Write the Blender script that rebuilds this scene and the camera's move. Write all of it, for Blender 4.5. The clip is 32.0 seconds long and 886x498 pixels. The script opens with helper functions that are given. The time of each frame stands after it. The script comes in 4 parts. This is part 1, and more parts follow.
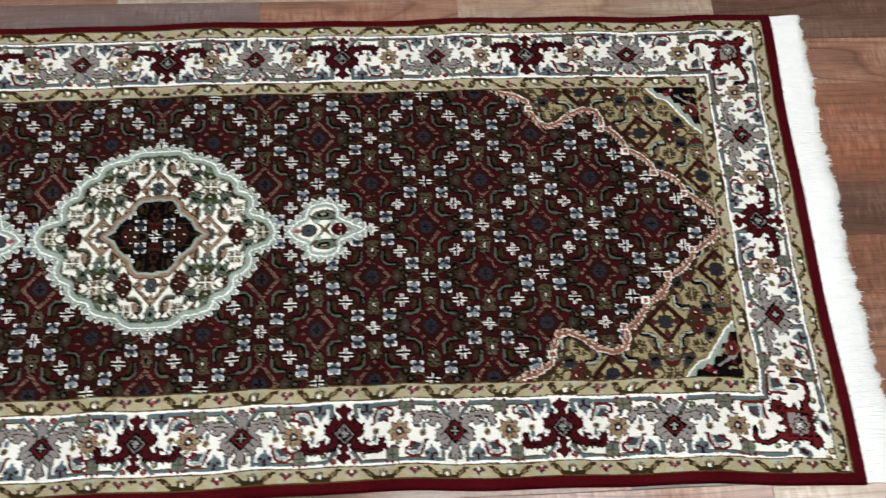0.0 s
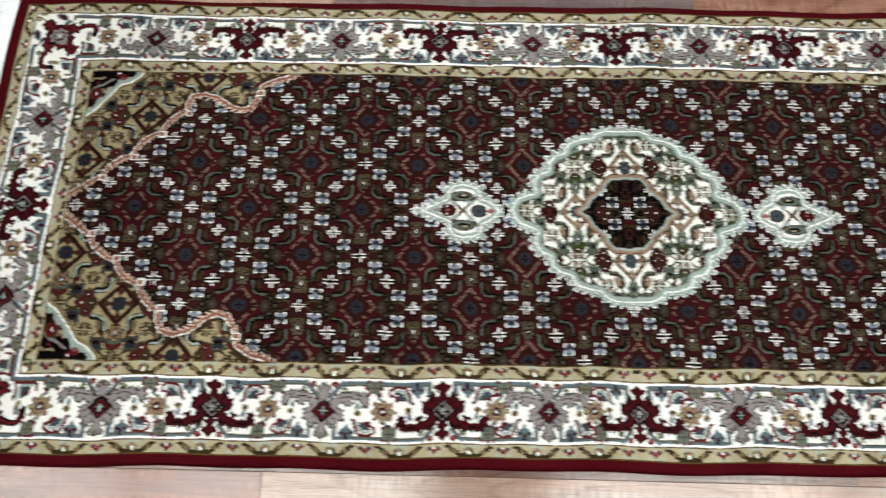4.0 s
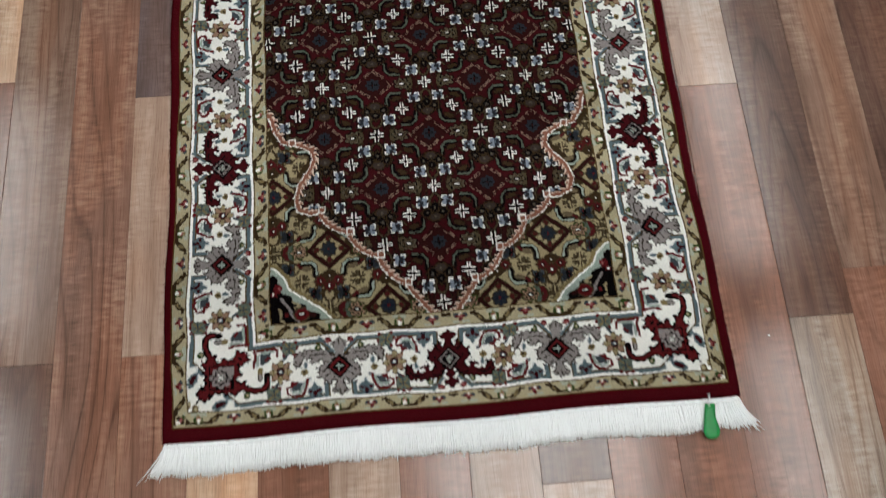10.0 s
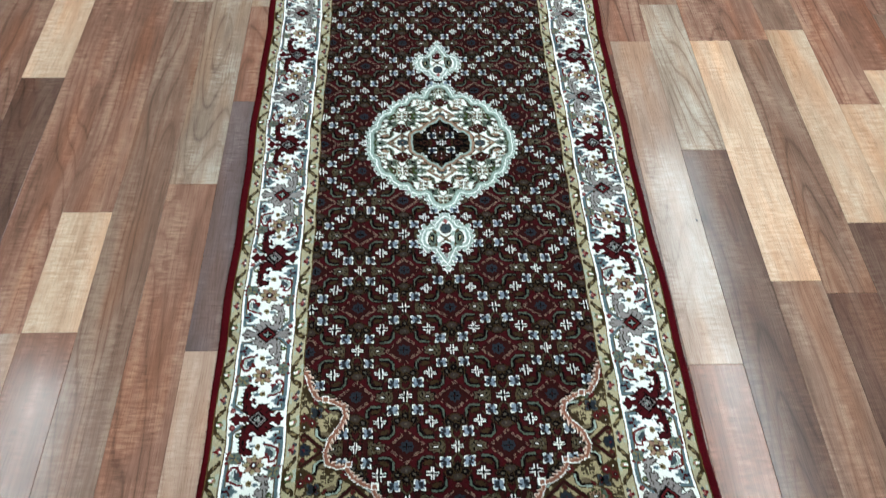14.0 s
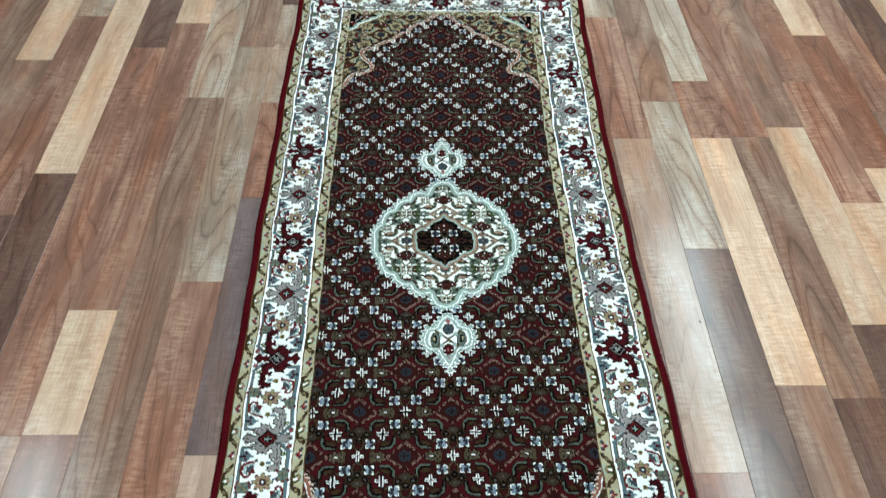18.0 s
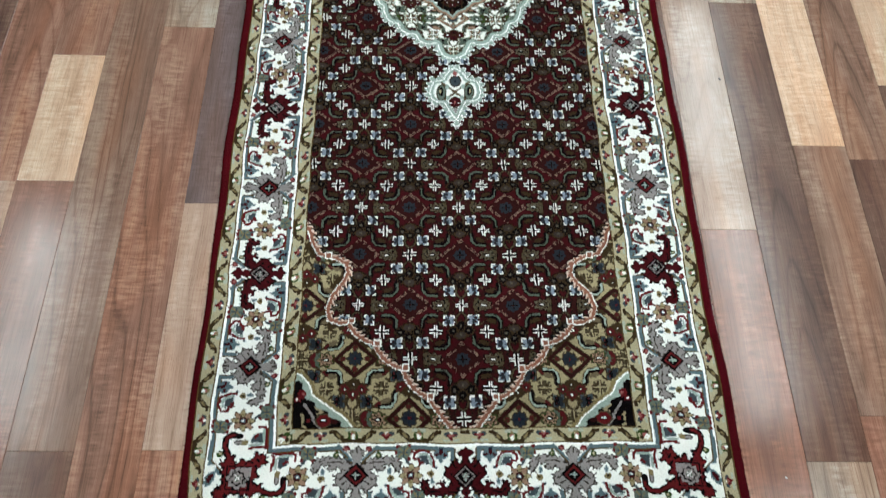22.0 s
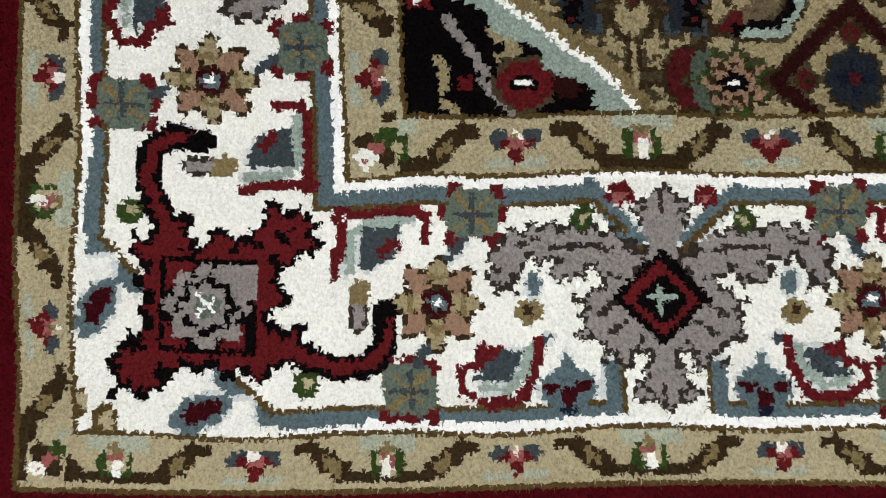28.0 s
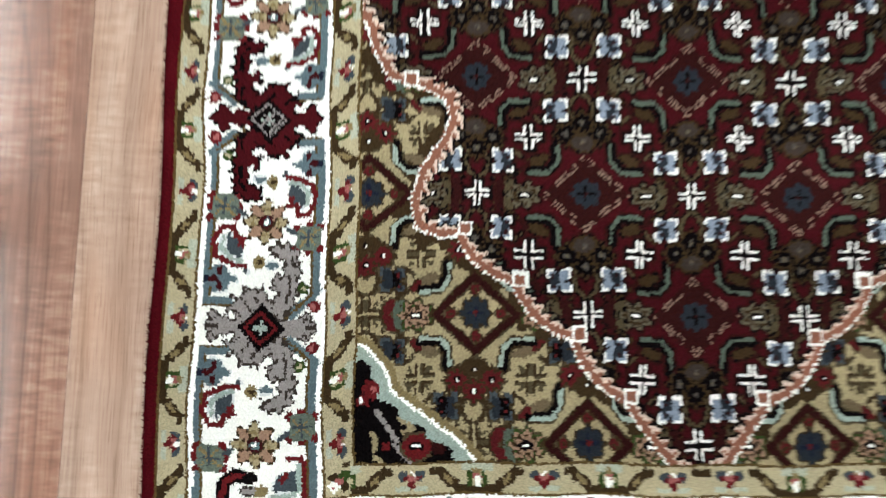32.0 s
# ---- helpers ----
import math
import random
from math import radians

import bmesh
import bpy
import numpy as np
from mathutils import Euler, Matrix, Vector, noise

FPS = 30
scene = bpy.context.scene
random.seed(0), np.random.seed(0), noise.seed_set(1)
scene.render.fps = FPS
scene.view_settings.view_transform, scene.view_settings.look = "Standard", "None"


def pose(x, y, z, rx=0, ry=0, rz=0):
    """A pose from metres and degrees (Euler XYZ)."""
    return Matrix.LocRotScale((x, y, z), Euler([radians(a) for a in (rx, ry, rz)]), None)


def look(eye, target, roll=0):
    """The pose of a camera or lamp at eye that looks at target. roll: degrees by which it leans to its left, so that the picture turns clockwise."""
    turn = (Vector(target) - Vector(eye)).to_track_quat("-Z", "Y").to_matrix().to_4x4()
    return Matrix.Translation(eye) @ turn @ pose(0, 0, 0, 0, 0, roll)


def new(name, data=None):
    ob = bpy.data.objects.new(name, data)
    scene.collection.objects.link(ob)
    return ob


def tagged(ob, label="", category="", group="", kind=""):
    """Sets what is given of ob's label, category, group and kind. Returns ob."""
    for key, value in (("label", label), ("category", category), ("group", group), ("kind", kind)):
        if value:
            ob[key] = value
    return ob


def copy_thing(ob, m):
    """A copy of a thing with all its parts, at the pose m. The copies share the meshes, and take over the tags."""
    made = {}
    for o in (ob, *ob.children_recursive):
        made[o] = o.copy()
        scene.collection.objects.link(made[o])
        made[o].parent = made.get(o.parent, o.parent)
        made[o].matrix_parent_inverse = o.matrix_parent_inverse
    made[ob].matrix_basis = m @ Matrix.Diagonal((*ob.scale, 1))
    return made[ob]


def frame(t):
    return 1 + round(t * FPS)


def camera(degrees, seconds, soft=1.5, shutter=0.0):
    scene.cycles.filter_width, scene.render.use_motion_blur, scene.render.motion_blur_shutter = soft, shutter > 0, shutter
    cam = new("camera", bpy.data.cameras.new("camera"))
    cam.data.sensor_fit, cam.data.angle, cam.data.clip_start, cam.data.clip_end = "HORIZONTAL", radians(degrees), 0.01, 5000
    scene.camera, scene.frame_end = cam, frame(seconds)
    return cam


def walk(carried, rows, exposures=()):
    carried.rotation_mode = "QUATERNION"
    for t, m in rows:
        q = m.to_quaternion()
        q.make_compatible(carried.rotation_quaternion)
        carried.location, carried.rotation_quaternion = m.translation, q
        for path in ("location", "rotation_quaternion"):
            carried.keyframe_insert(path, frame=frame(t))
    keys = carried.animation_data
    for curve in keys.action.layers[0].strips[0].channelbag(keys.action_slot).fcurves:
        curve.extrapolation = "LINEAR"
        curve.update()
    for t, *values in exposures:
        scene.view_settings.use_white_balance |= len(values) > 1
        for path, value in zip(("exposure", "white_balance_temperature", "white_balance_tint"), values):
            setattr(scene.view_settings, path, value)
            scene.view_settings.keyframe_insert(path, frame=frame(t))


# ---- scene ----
cam = camera(55.0, 32.0, soft=1.12, shutter=0.55)
PATH = [
    (0, (0.362, -0.547, 1.242), (0.487, 0.211, -0.605), 6.3),
    (0.5, (0.287, -0.546, 1.251), (0.411, 0.238, -0.585), 5.6),
    (1, (0.277, -0.554, 1.255), (0.39, 0.236, -0.579), 5.4),
    (1.5, (0.235, -0.567, 1.26), (0.328, 0.198, -0.585), 5.0),
    (1.8, (0.097, -0.558, 1.252), (0.187, 0.18, -0.605), 5.9),
    (2, (-0.011, -0.573, 1.253), (0.062, 0.182, -0.598), 4.2),
    (2.2, (-0.075, -0.578, 1.252), (0.012, 0.191, -0.592), 4.2),
    (2.5, (-0.089, -0.575, 1.263), (0.005, 0.198, -0.579), 5.2),
    (3, (-0.112, -0.586, 1.262), (-0.013, 0.193, -0.578), 6.6),
    (3.5, (-0.192, -0.583, 1.253), (-0.084, 0.195, -0.587), 7.9),
    (4, (-0.3, -0.57, 1.236), (-0.289, 0.191, -0.614), 1.6),
    (4.5, (-0.509, -0.565, 1.224), (-0.438, 0.201, -0.622), 3.5),
    (6.5, (-0.893, -0.544, 1.176), (-0.58, 0.239, -0.638), 3.7),
    (7, (-0.851, -0.53, 1.207), (-0.573, 0.207, -0.631), -0.6),
    (7.5, (-0.906, -0.532, 1.192), (-0.537, 0.192, -0.635), -1.0),
    (7.8, (-0.942, -0.431, 1.164), (-0.53, 0.137, -0.709), -4.8),
    (8, (-0.988, -0.349, 1.169), (-0.577, 0.124, -0.731), -10.5),
    (8.2, (-1.034, -0.326, 1.175), (-0.528, 0.087, -0.715), -7.7),
    (8.5, (-1.062, -0.306, 1.196), (-0.496, 0.1, -0.679), -6.4),
    (9, (-1.078, -0.295, 1.205), (-0.465, 0.077, -0.662), -4.9),
    (9.2, (-1.103, -0.251, 1.204), (-0.436, 0.047, -0.658), -2.9),
    (9.5, (-1.128, -0.129, 1.15), (-0.413, -0.011, -0.715), -2.5),
    (9.7, (-1.107, -0.026, 1.17), (-0.548, -0.006, -0.751), -4.8),
    (10, (-1.218, 0.044, 1.194), (-0.543, -0.034, -0.687), 1.7),
    (10.5, (-1.274, 0.046, 1.203), (-0.538, 0.02, -0.657), 2.6),
    (11, (-1.277, 0.047, 1.209), (-0.443, -0.037, -0.607), 4.9),
    (11.5, (-1.269, 0.048, 1.208), (-0.392, -0.068, -0.586), 5.9),
    (12, (-1.26, 0.055, 1.222), (-0.292, -0.051, -0.525), 4.6),
    (12.5, (-1.258, 0.048, 1.238), (-0.209, -0.061, -0.461), 3.6),
    (13, (-1.272, 0.056, 1.248), (-0.146, -0.048, -0.402), 3.4),
    (13.5, (-1.278, 0.061, 1.248), (-0.095, -0.038, -0.361), 2.6),
    (14, (-1.297, 0.071, 1.254), (-0.037, -0.009, -0.297), 1.8),
    (14.5, (-1.289, 0.07, 1.268), (0.02, 0.008, -0.242), 1.4),
    (15, (-1.286, 0.074, 1.278), (0.064, -0.008, -0.196), 2.0),
    (15.5, (-1.288, 0.075, 1.286), (0.099, -0.018, -0.152), 2.3),
    (17.5, (-1.259, 0.058, 1.31), (0.163, -0.005, -0.096), 0.8),
    (18, (-1.252, 0.056, 1.304), (0.125, -0.002, -0.146), 1.2),
    (18.5, (-1.252, 0.065, 1.291), (0.076, -0.003, -0.203), 2.1),
    (19, (-1.256, 0.066, 1.285), (0.027, 0.006, -0.248), 1.9),
    (19.5, (-1.259, 0.066, 1.275), (-0.015, 0.008, -0.29), 2.0),
    (20, (-1.263, 0.064, 1.255), (-0.064, 0.012, -0.345), 2.0),
    (20.5, (-1.265, 0.066, 1.246), (-0.116, 0.01, -0.39), 2.3),
    (21, (-1.262, 0.077, 1.239), (-0.162, 0.003, -0.43), 3.3),
    (21.5, (-1.263, 0.077, 1.227), (-0.219, 0.008, -0.477), 3.2),
    (22, (-1.268, 0.07, 1.217), (-0.287, 0.008, -0.525), 3.2),
    (22.5, (-1.269, 0.067, 1.206), (-0.358, 0.008, -0.574), 3.4),
    (23, (-1.252, 0.072, 1.201), (-0.426, 0.014, -0.619), 3.8),
    (23.5, (-1.229, 0.075, 1.184), (-0.478, 0.025, -0.669), 4.1),
    (24, (-1.191, 0.103, 1.164), (-0.509, 0.007, -0.714), 8.4),
    (24.5, (-1.133, 0.219, 1.047), (-0.557, 0.053, -0.862), 13.1),
    (25, (-1.036, 0.244, 0.977), (-0.616, 0.155, -0.976), 11.2),
    (25.5, (-0.937, 0.207, 0.847), (-0.709, 0.143, -1.139), 17.0),
    (26, (-0.914, 0.22, 0.687), (-0.803, 0.183, -1.309), 20.8),
    (26.5, (-0.939, 0.232, 0.504), (-0.819, 0.173, -1.492), 26.0),
    (28.5, (-0.969, 0.244, 0.318), (-0.765, 0.205, -1.671), 11.2),
    (29, (-0.973, 0.245, 0.32), (-0.744, 0.205, -1.667), 10.6),
    (29.5, (-0.973, 0.241, 0.321), (-0.714, 0.198, -1.661), 9.9),
    (30, (-0.973, 0.233, 0.326), (-0.637, 0.195, -1.645), 6.5),
    (30.5, (-0.959, 0.228, 0.332), (-0.528, 0.191, -1.62), 4.3),
    (31, (-0.919, 0.225, 0.357), (-0.468, 0.18, -1.591), 6.0),
    (31.5, (-0.842, 0.217, 0.486), (-0.588, 0.184, -1.498), 7.3),
    (32, (-0.818, 0.2, 0.638), (-0.547, 0.159, -1.343), 9.0),
]
EXPOSURES = [(0, 0.0, 6500, 10), (2, 0.16, 6450, 9), (4, 0.2, 6450, 9), (6.5, 0.07, 6500, 10), (8.6, 0.05, 6500, 10), (9.7, -0.33, 6450, 9), (10.8, -0.28, 6450, 9), (11.8, 0.08, 6400, 9), (13, 0.24, 6050, 3), (15, 0.29, 5600, -4), (21, 0.25, 5550, -7), (22.2, 0.12, 6050, 2), (23.0, -0.1, 6300, 6), (23.6, -0.12, 6400, 8), (26, -0.1, 6400, 8), (28.6, 0.1, 6500, 10), (30, 0.1, 6500, 10), (31.0, 0.0, 6500, 10), (32, 0.5, 6250, 6)]
walk(cam, [(t, look(eye, target, roll)) for t, eye, target, roll in PATH], EXPOSURES)

# ---- light: a white showroom ceiling with rows of fluorescent panels ----
world = bpy.data.worlds.new("world")
world.use_nodes = True
world.node_tree.nodes["Background"].inputs[0].default_value = (0.9, 0.95, 1.0, 1)
world.node_tree.nodes["Background"].inputs[1].default_value = 0.02
scene.world = world
LAMP = 10.5            # glow of the tubes' diffusers
CEILING = 2.9
LAMP_ROWS = ((-0.85, (-0.6, 0.9, 2.4)), (-0.5, (-2.4, -1.0, 0.9, 2.4)), (-0.1, (-2.4, -1.0, 0.9, 2.4)), (2.1, (-2.4, -1.0, 0.6)), (-1.7, (-2.4, -1.0, 0.7, 2.2)))

# ---- materials ----
def srgb(r, g, b):
    return tuple(((c / 255 + 0.055) / 1.055) ** 2.4 if c > 10 else c / 255 / 12.92 for c in (r, g, b)) + (1.0,)


def material(name, colour=(0.5, 0.5, 0.5, 1), rough=0.5):
    m = bpy.data.materials.new(name)
    m.use_nodes = True
    b = m.node_tree.nodes["Principled BSDF"]
    b.inputs["Base Color"].default_value = colour
    b.inputs["Roughness"].default_value = rough
    return m, m.node_tree.nodes, m.node_tree.links, b


def noise_node(nodes, links, vec, scale, detail=3.0, rough=0.55):
    n = nodes.new("ShaderNodeTexNoise")
    n.inputs["Scale"].default_value, n.inputs["Detail"].default_value, n.inputs["Roughness"].default_value = scale, detail, rough
    if vec is not None:
        links.new(vec, n.inputs["Vector"])
    return n


def mapping(nodes, links, vec, scale=(1, 1, 1), rot=(0, 0, 0)):
    n = nodes.new("ShaderNodeMapping")
    n.inputs["Scale"].default_value, n.inputs["Rotation"].default_value = scale, rot
    links.new(vec, n.inputs["Vector"])
    return n.outputs[0]


def ramp(nodes, links, fac, stops):
    n = nodes.new("ShaderNodeValToRGB")
    e = n.color_ramp.elements
    e[0].position, e[0].color = stops[0]
    e[1].position, e[1].color = stops[-1]
    for pos, col in stops[1:-1]:
        x = e.new(pos)
        x.color = col
    links.new(fac, n.inputs[0])
    return n.outputs[0]


def mix(nodes, links, fac, a, b, kind="MIX"):
    n = nodes.new("ShaderNodeMix")
    n.data_type, n.blend_type = "RGBA", kind
    for sock, val in ((n.inputs["Factor"], fac), (n.inputs[6], a), (n.inputs[7], b)):
        if isinstance(val, (int, float)):
            sock.default_value = val
        elif isinstance(val, tuple):
            sock.default_value = val
        else:
            links.new(val, sock)
    return n.outputs[2]


def scalar(nodes, links, op, a, b=0.0, c=0.0):
    n = nodes.new("ShaderNodeMath")
    n.operation = op
    for sock, val in zip(n.inputs, (a, b, c)):
        if isinstance(val, (int, float)):
            sock.default_value = val
        else:
            links.new(val, sock)
    return n.outputs[0]


def bump(nodes, links, bsdf, height, strength, distance):
    n = nodes.new("ShaderNodeBump")
    n.inputs["Strength"].default_value, n.inputs["Distance"].default_value = strength, distance
    links.new(height, n.inputs["Height"])
    links.new(n.outputs[0], bsdf.inputs["Normal"])


def wool(name, rgb, sheen=0.0, spread=0.28):
    """Dyed pile: knot-to-knot shade, slow change of the dye along the rug, tufted relief."""
    m, nodes, links, b = material(name, srgb(*rgb), 0.95)
    co = nodes.new("ShaderNodeTexCoord").outputs["Object"]
    knot = noise_node(nodes, links, co, 800, 2.0, 0.7)
    tuft = noise_node(nodes, links, mapping(nodes, links, co, (0.35, 1, 1)), 2400, 1.0)
    dye = noise_node(nodes, links, mapping(nodes, links, co, (9, 0.8, 1)), 1.6, 3.0)
    shade = scalar(nodes, links, "ADD", scalar(nodes, links, "MULTIPLY", knot.outputs[0], 0.85),
                   scalar(nodes, links, "ADD", scalar(nodes, links, "MULTIPLY", tuft.outputs[0], 0.45), scalar(nodes, links, "MULTIPLY", dye.outputs[0], 0.45)))
    dark = tuple(c * (1 - spread) for c in srgb(*rgb)[:3]) + (1,)
    light = tuple(min(0.95, c * (1 + spread) + 0.001) for c in srgb(*rgb)[:3]) + (1,)
    links.new(ramp(nodes, links, shade, [(0.69, dark), (1.07, light)]), b.inputs["Base Color"])
    b.inputs["Specular IOR Level"].default_value = 0.0
    b.inputs["Sheen Weight"].default_value = sheen
    b.inputs["Sheen Roughness"].default_value = 0.5
    bump(nodes, links, b, scalar(nodes, links, "ADD", tuft.outputs[0], knot.outputs[0]), 0.35, 0.0008)
    return m


DYES = dict(
    ivory=(228, 228, 223), maroon=(53, 12, 17), black=(11, 8, 9), slate=(58, 66, 71), navy=(24, 28, 42), grey=(132, 126, 124),
    clay=(126, 84, 68), olive=(118, 104, 72), beige=(162, 152, 124), brown=(80, 64, 36), green=(48, 64, 30), silver=(142, 156, 148),
    blue=(84, 100, 106), cream=(146, 134, 104), umber=(50, 38, 24), red=(86, 24, 27), white=(246, 246, 243), mauve=(42, 34, 38),
    sage=(90, 100, 90), rose=(140, 82, 80), brick=(40, 15, 15), edge=(66, 10, 17), haze=(158, 162, 146), rust=(96, 84, 64), wine=(74, 24, 26), moss=(68, 60, 43),
    fern=(74, 84, 74), ink=(34, 38, 44), bone=(226, 224, 220), taupe=(138, 110, 92), smoke=(50, 43, 39), mist=(200, 204, 204), ash=(64, 61, 57), khaki=(82, 76, 62), frost=(116, 126, 140), garnet=(58, 13, 18), blush=(198, 176, 162), tan=(116, 96, 84))
DYE_NAMES = list(DYES)
DYE = {n: i for i, n in enumerate(DYE_NAMES)}
WOOLS = [wool("wool_" + n, rgb, spread=0.14 if min(rgb) > 190 else 0.30) for n, rgb in DYES.items()]


def cotton(name, rgb):
    m, nodes, links, b = material(name, srgb(*rgb), 0.9)
    co = nodes.new("ShaderNodeTexCoord").outputs["Object"]
    n = noise_node(nodes, links, co, 60, 3.0)
    f = noise_node(nodes, links, mapping(nodes, links, co, (0.3, 1, 1)), 900, 2.0)
    k = scalar(nodes, links, "ADD", scalar(nodes, links, "MULTIPLY", n.outputs[0], 0.6), scalar(nodes, links, "MULTIPLY", f.outputs[0], 0.4))
    links.new(ramp(nodes, links, k, [(0.3, srgb(*[c * 0.97 for c in rgb])), (0.6, srgb(*rgb))]), b.inputs["Base Color"])
    b.inputs["Sheen Weight"].default_value = 0.6
    bump(nodes, links, b, f.outputs[0], 0.5, 0.0008)
    return m


COTTON = cotton("cotton", (251, 254, 255))


def wood(name, lo, mid, hi, swirl=0.5, cross=0.0):
    """Printed laminate: long fibres, cathedral figure, fine embossed pores, satin lacquer."""
    m, nodes, links, b = material(name, srgb(*mid), 0.32)
    obj = nodes.new("ShaderNodeObjectInfo")
    co = nodes.new("ShaderNodeTexCoord").outputs["Object"]
    shift = nodes.new("ShaderNodeVectorMath")
    shift.operation = "MULTIPLY_ADD"
    comb = nodes.new("ShaderNodeCombineXYZ")
    for i, f in enumerate((37.0, 11.0, 5.0)):
        links.new(scalar(nodes, links, "MULTIPLY", obj.outputs["Random"], f), comb.inputs[i])
    add = nodes.new("ShaderNodeVectorMath")
    links.new(co, add.inputs[0])
    links.new(comb.outputs[0], add.inputs[1])
    sway = noise_node(nodes, links, mapping(nodes, links, add.outputs[0], (3, 14, 1)), 1.0, 2.0, 0.5)
    drift = nodes.new("ShaderNodeCombineXYZ")
    links.new(scalar(nodes, links, "MULTIPLY_ADD", sway.outputs[0], 0.018, -0.009), drift.inputs[1])
    moved = nodes.new("ShaderNodeVectorMath")
    links.new(add.outputs[0], moved.inputs[0])
    links.new(drift.outputs[0], moved.inputs[1])
    v = moved.outputs[0]
    fibre = noise_node(nodes, links, mapping(nodes, links, v, (3.5, 420, 1)), 1.0, 3.0, 0.6)
    broad = noise_node(nodes, links, mapping(nodes, links, v, (2.0, 13, 1)), 1.0, 4.0, 0.6)
    bend = noise_node(nodes, links, mapping(nodes, links, v, (1.8, 45, 1)), 1.0, 2.0, 0.5)
    figure = noise_node(nodes, links, mapping(nodes, links, v, (1.0, 8.5, 1)), 1.0, 1.4, 0.3)
    rings = scalar(nodes, links, "PINGPONG", scalar(nodes, links, "MULTIPLY", figure.outputs[0], 32.0), 1.0)
    patch = noise_node(nodes, links, mapping(nodes, links, v, (1.6, 5, 1)), 1.0, 1.0)
    here = ramp(nodes, links, patch.outputs[0], [(0.40, (0.25, 0.25, 0.25, 1)), (0.60, (1, 1, 1, 1))])
    cross_n = noise_node(nodes, links, mapping(nodes, links, v, (170, 36, 1), (0, 0, 0.10)), 1.0, 2.0)
    pores = noise_node(nodes, links, mapping(nodes, links, v, (26, 900, 1)), 1.0, 2.0, 0.6)
    k = scalar(nodes, links, "MULTIPLY_ADD", fibre.outputs[0], 0.5, 0.52 - 0.25)
    blot = noise_node(nodes, links, mapping(nodes, links, v, (5.5, 22, 1)), 1.0, 3.0, 0.6)
    for src, gain in ((broad.outputs[0], 1.0), (blot.outputs[0], 0.7), (bend.outputs[0], 0.25)):
        k = scalar(nodes, links, "ADD", k, scalar(nodes, links, "MULTIPLY_ADD", src, gain, -0.5 * gain))
    # flame figure across the fibres, in places
    flame = scalar(nodes, links, "MULTIPLY", scalar(nodes, links, "SUBTRACT", cross_n.outputs[0], 0.5), ramp(nodes, links, blot.outputs[0], [(0.42, (0.1, 0.1, 0.1, 1)), (0.62, (1, 1, 1, 1))]))
    k = scalar(nodes, links, "ADD", k, scalar(nodes, links, "MULTIPLY", flame, 0.9 + 0.9 * cross))
    # cathedral rings with sharp dark late wood
    late = ramp(nodes, links, rings, [(0.0, (0, 0, 0, 1)), (0.22, (0.72, 0.72, 0.72, 1)), (1.0, (1, 1, 1, 1))])
    k = scalar(nodes, links, "ADD", k, scalar(nodes, links, "MULTIPLY", scalar(nodes, links, "SUBTRACT", late, 0.72), scalar(nodes, links, "MULTIPLY", here, 0.42 * swirl)))
    col = ramp(nodes, links, k, [(0.16, srgb(*lo)), (0.52, srgb(*mid)), (0.86, srgb(*hi))])
    tint = noise_node(nodes, links, mapping(nodes, links, v, (2.6, 16, 1)), 1.0, 2.0, 0.5)
    col = mix(nodes, links, 1.0, col, ramp(nodes, links, tint.outputs[0], [(0.38, (0.95, 0.985, 1.0, 1)), (0.5, (1, 1, 1, 1)), (0.64, (1.05, 0.94, 0.85, 1))]), "MULTIPLY")
    pore = ramp(nodes, links, pores.outputs[0], [(0.34, (0.62, 0.58, 0.56, 1)), (0.47, (1, 1, 1, 1))])
    col = mix(nodes, links, 0.62, col, pore, "MULTIPLY")
    streak = noise_node(nodes, links, mapping(nodes, links, v, (1.3, 60, 1)), 1.0, 2.0, 0.5)
    col = mix(nodes, links, 0.25, col, ramp(nodes, links, streak.outputs[0], [(0.56, (1, 1, 1, 1)), (0.74, (0.68, 0.62, 0.60, 1))]), "MULTIPLY")
    # pieces differ a little from one another
    hsv = nodes.new("ShaderNodeHueSaturation")
    links.new(col, hsv.inputs["Color"])
    links.new(scalar(nodes, links, "MULTIPLY_ADD", obj.outputs["Random"], 0.2, 0.9), hsv.inputs["Value"])
    links.new(hsv.outputs[0], b.inputs["Base Color"])
    haze = noise_node(nodes, links, co, 7, 3.0)
    links.new(scalar(nodes, links, "MULTIPLY_ADD", haze.outputs[0], 0.1, 0.11), b.inputs["Roughness"])
    b.inputs["Specular IOR Level"].default_value = 0.7
    bump(nodes, links, b, scalar(nodes, links, "ADD", pores.outputs[0], scalar(nodes, links, "MULTIPLY", fibre.outputs[0], 0.7)), 0.042, 0.0006)
    return m


TONES = dict(
    L=wood("wood_pale_peach", (172, 136, 110), (200, 166, 140), (218, 190, 166), 0.3, 0.35),
    T=wood("wood_pink_beige", (144, 116, 100), (172, 143, 126), (194, 169, 152), 0.7, 0.2),
    P=wood("wood_pink_brown", (104, 73, 60), (142, 103, 87), (172, 135, 115), 0.9, 0.2),
    R=wood("wood_red_brown", (106, 72, 58), (138, 96, 79), (162, 118, 99), 0.5, 0.45),
    D=wood("wood_dark_brown", (78, 56, 48), (104, 77, 67), (128, 101, 88), 0.7),
    G=wood("wood_grey_beige", (124, 103, 90), (160, 137, 121), (190, 174, 159), 0.95),
    B=wood("wood_grey_brown", (104, 78, 66), (134, 103, 88), (160, 132, 115), 0.9),
    M=wood("wood_mauve_grey", (92, 77, 75), (114, 97, 96), (132, 116, 114), 0.3, 0.2))


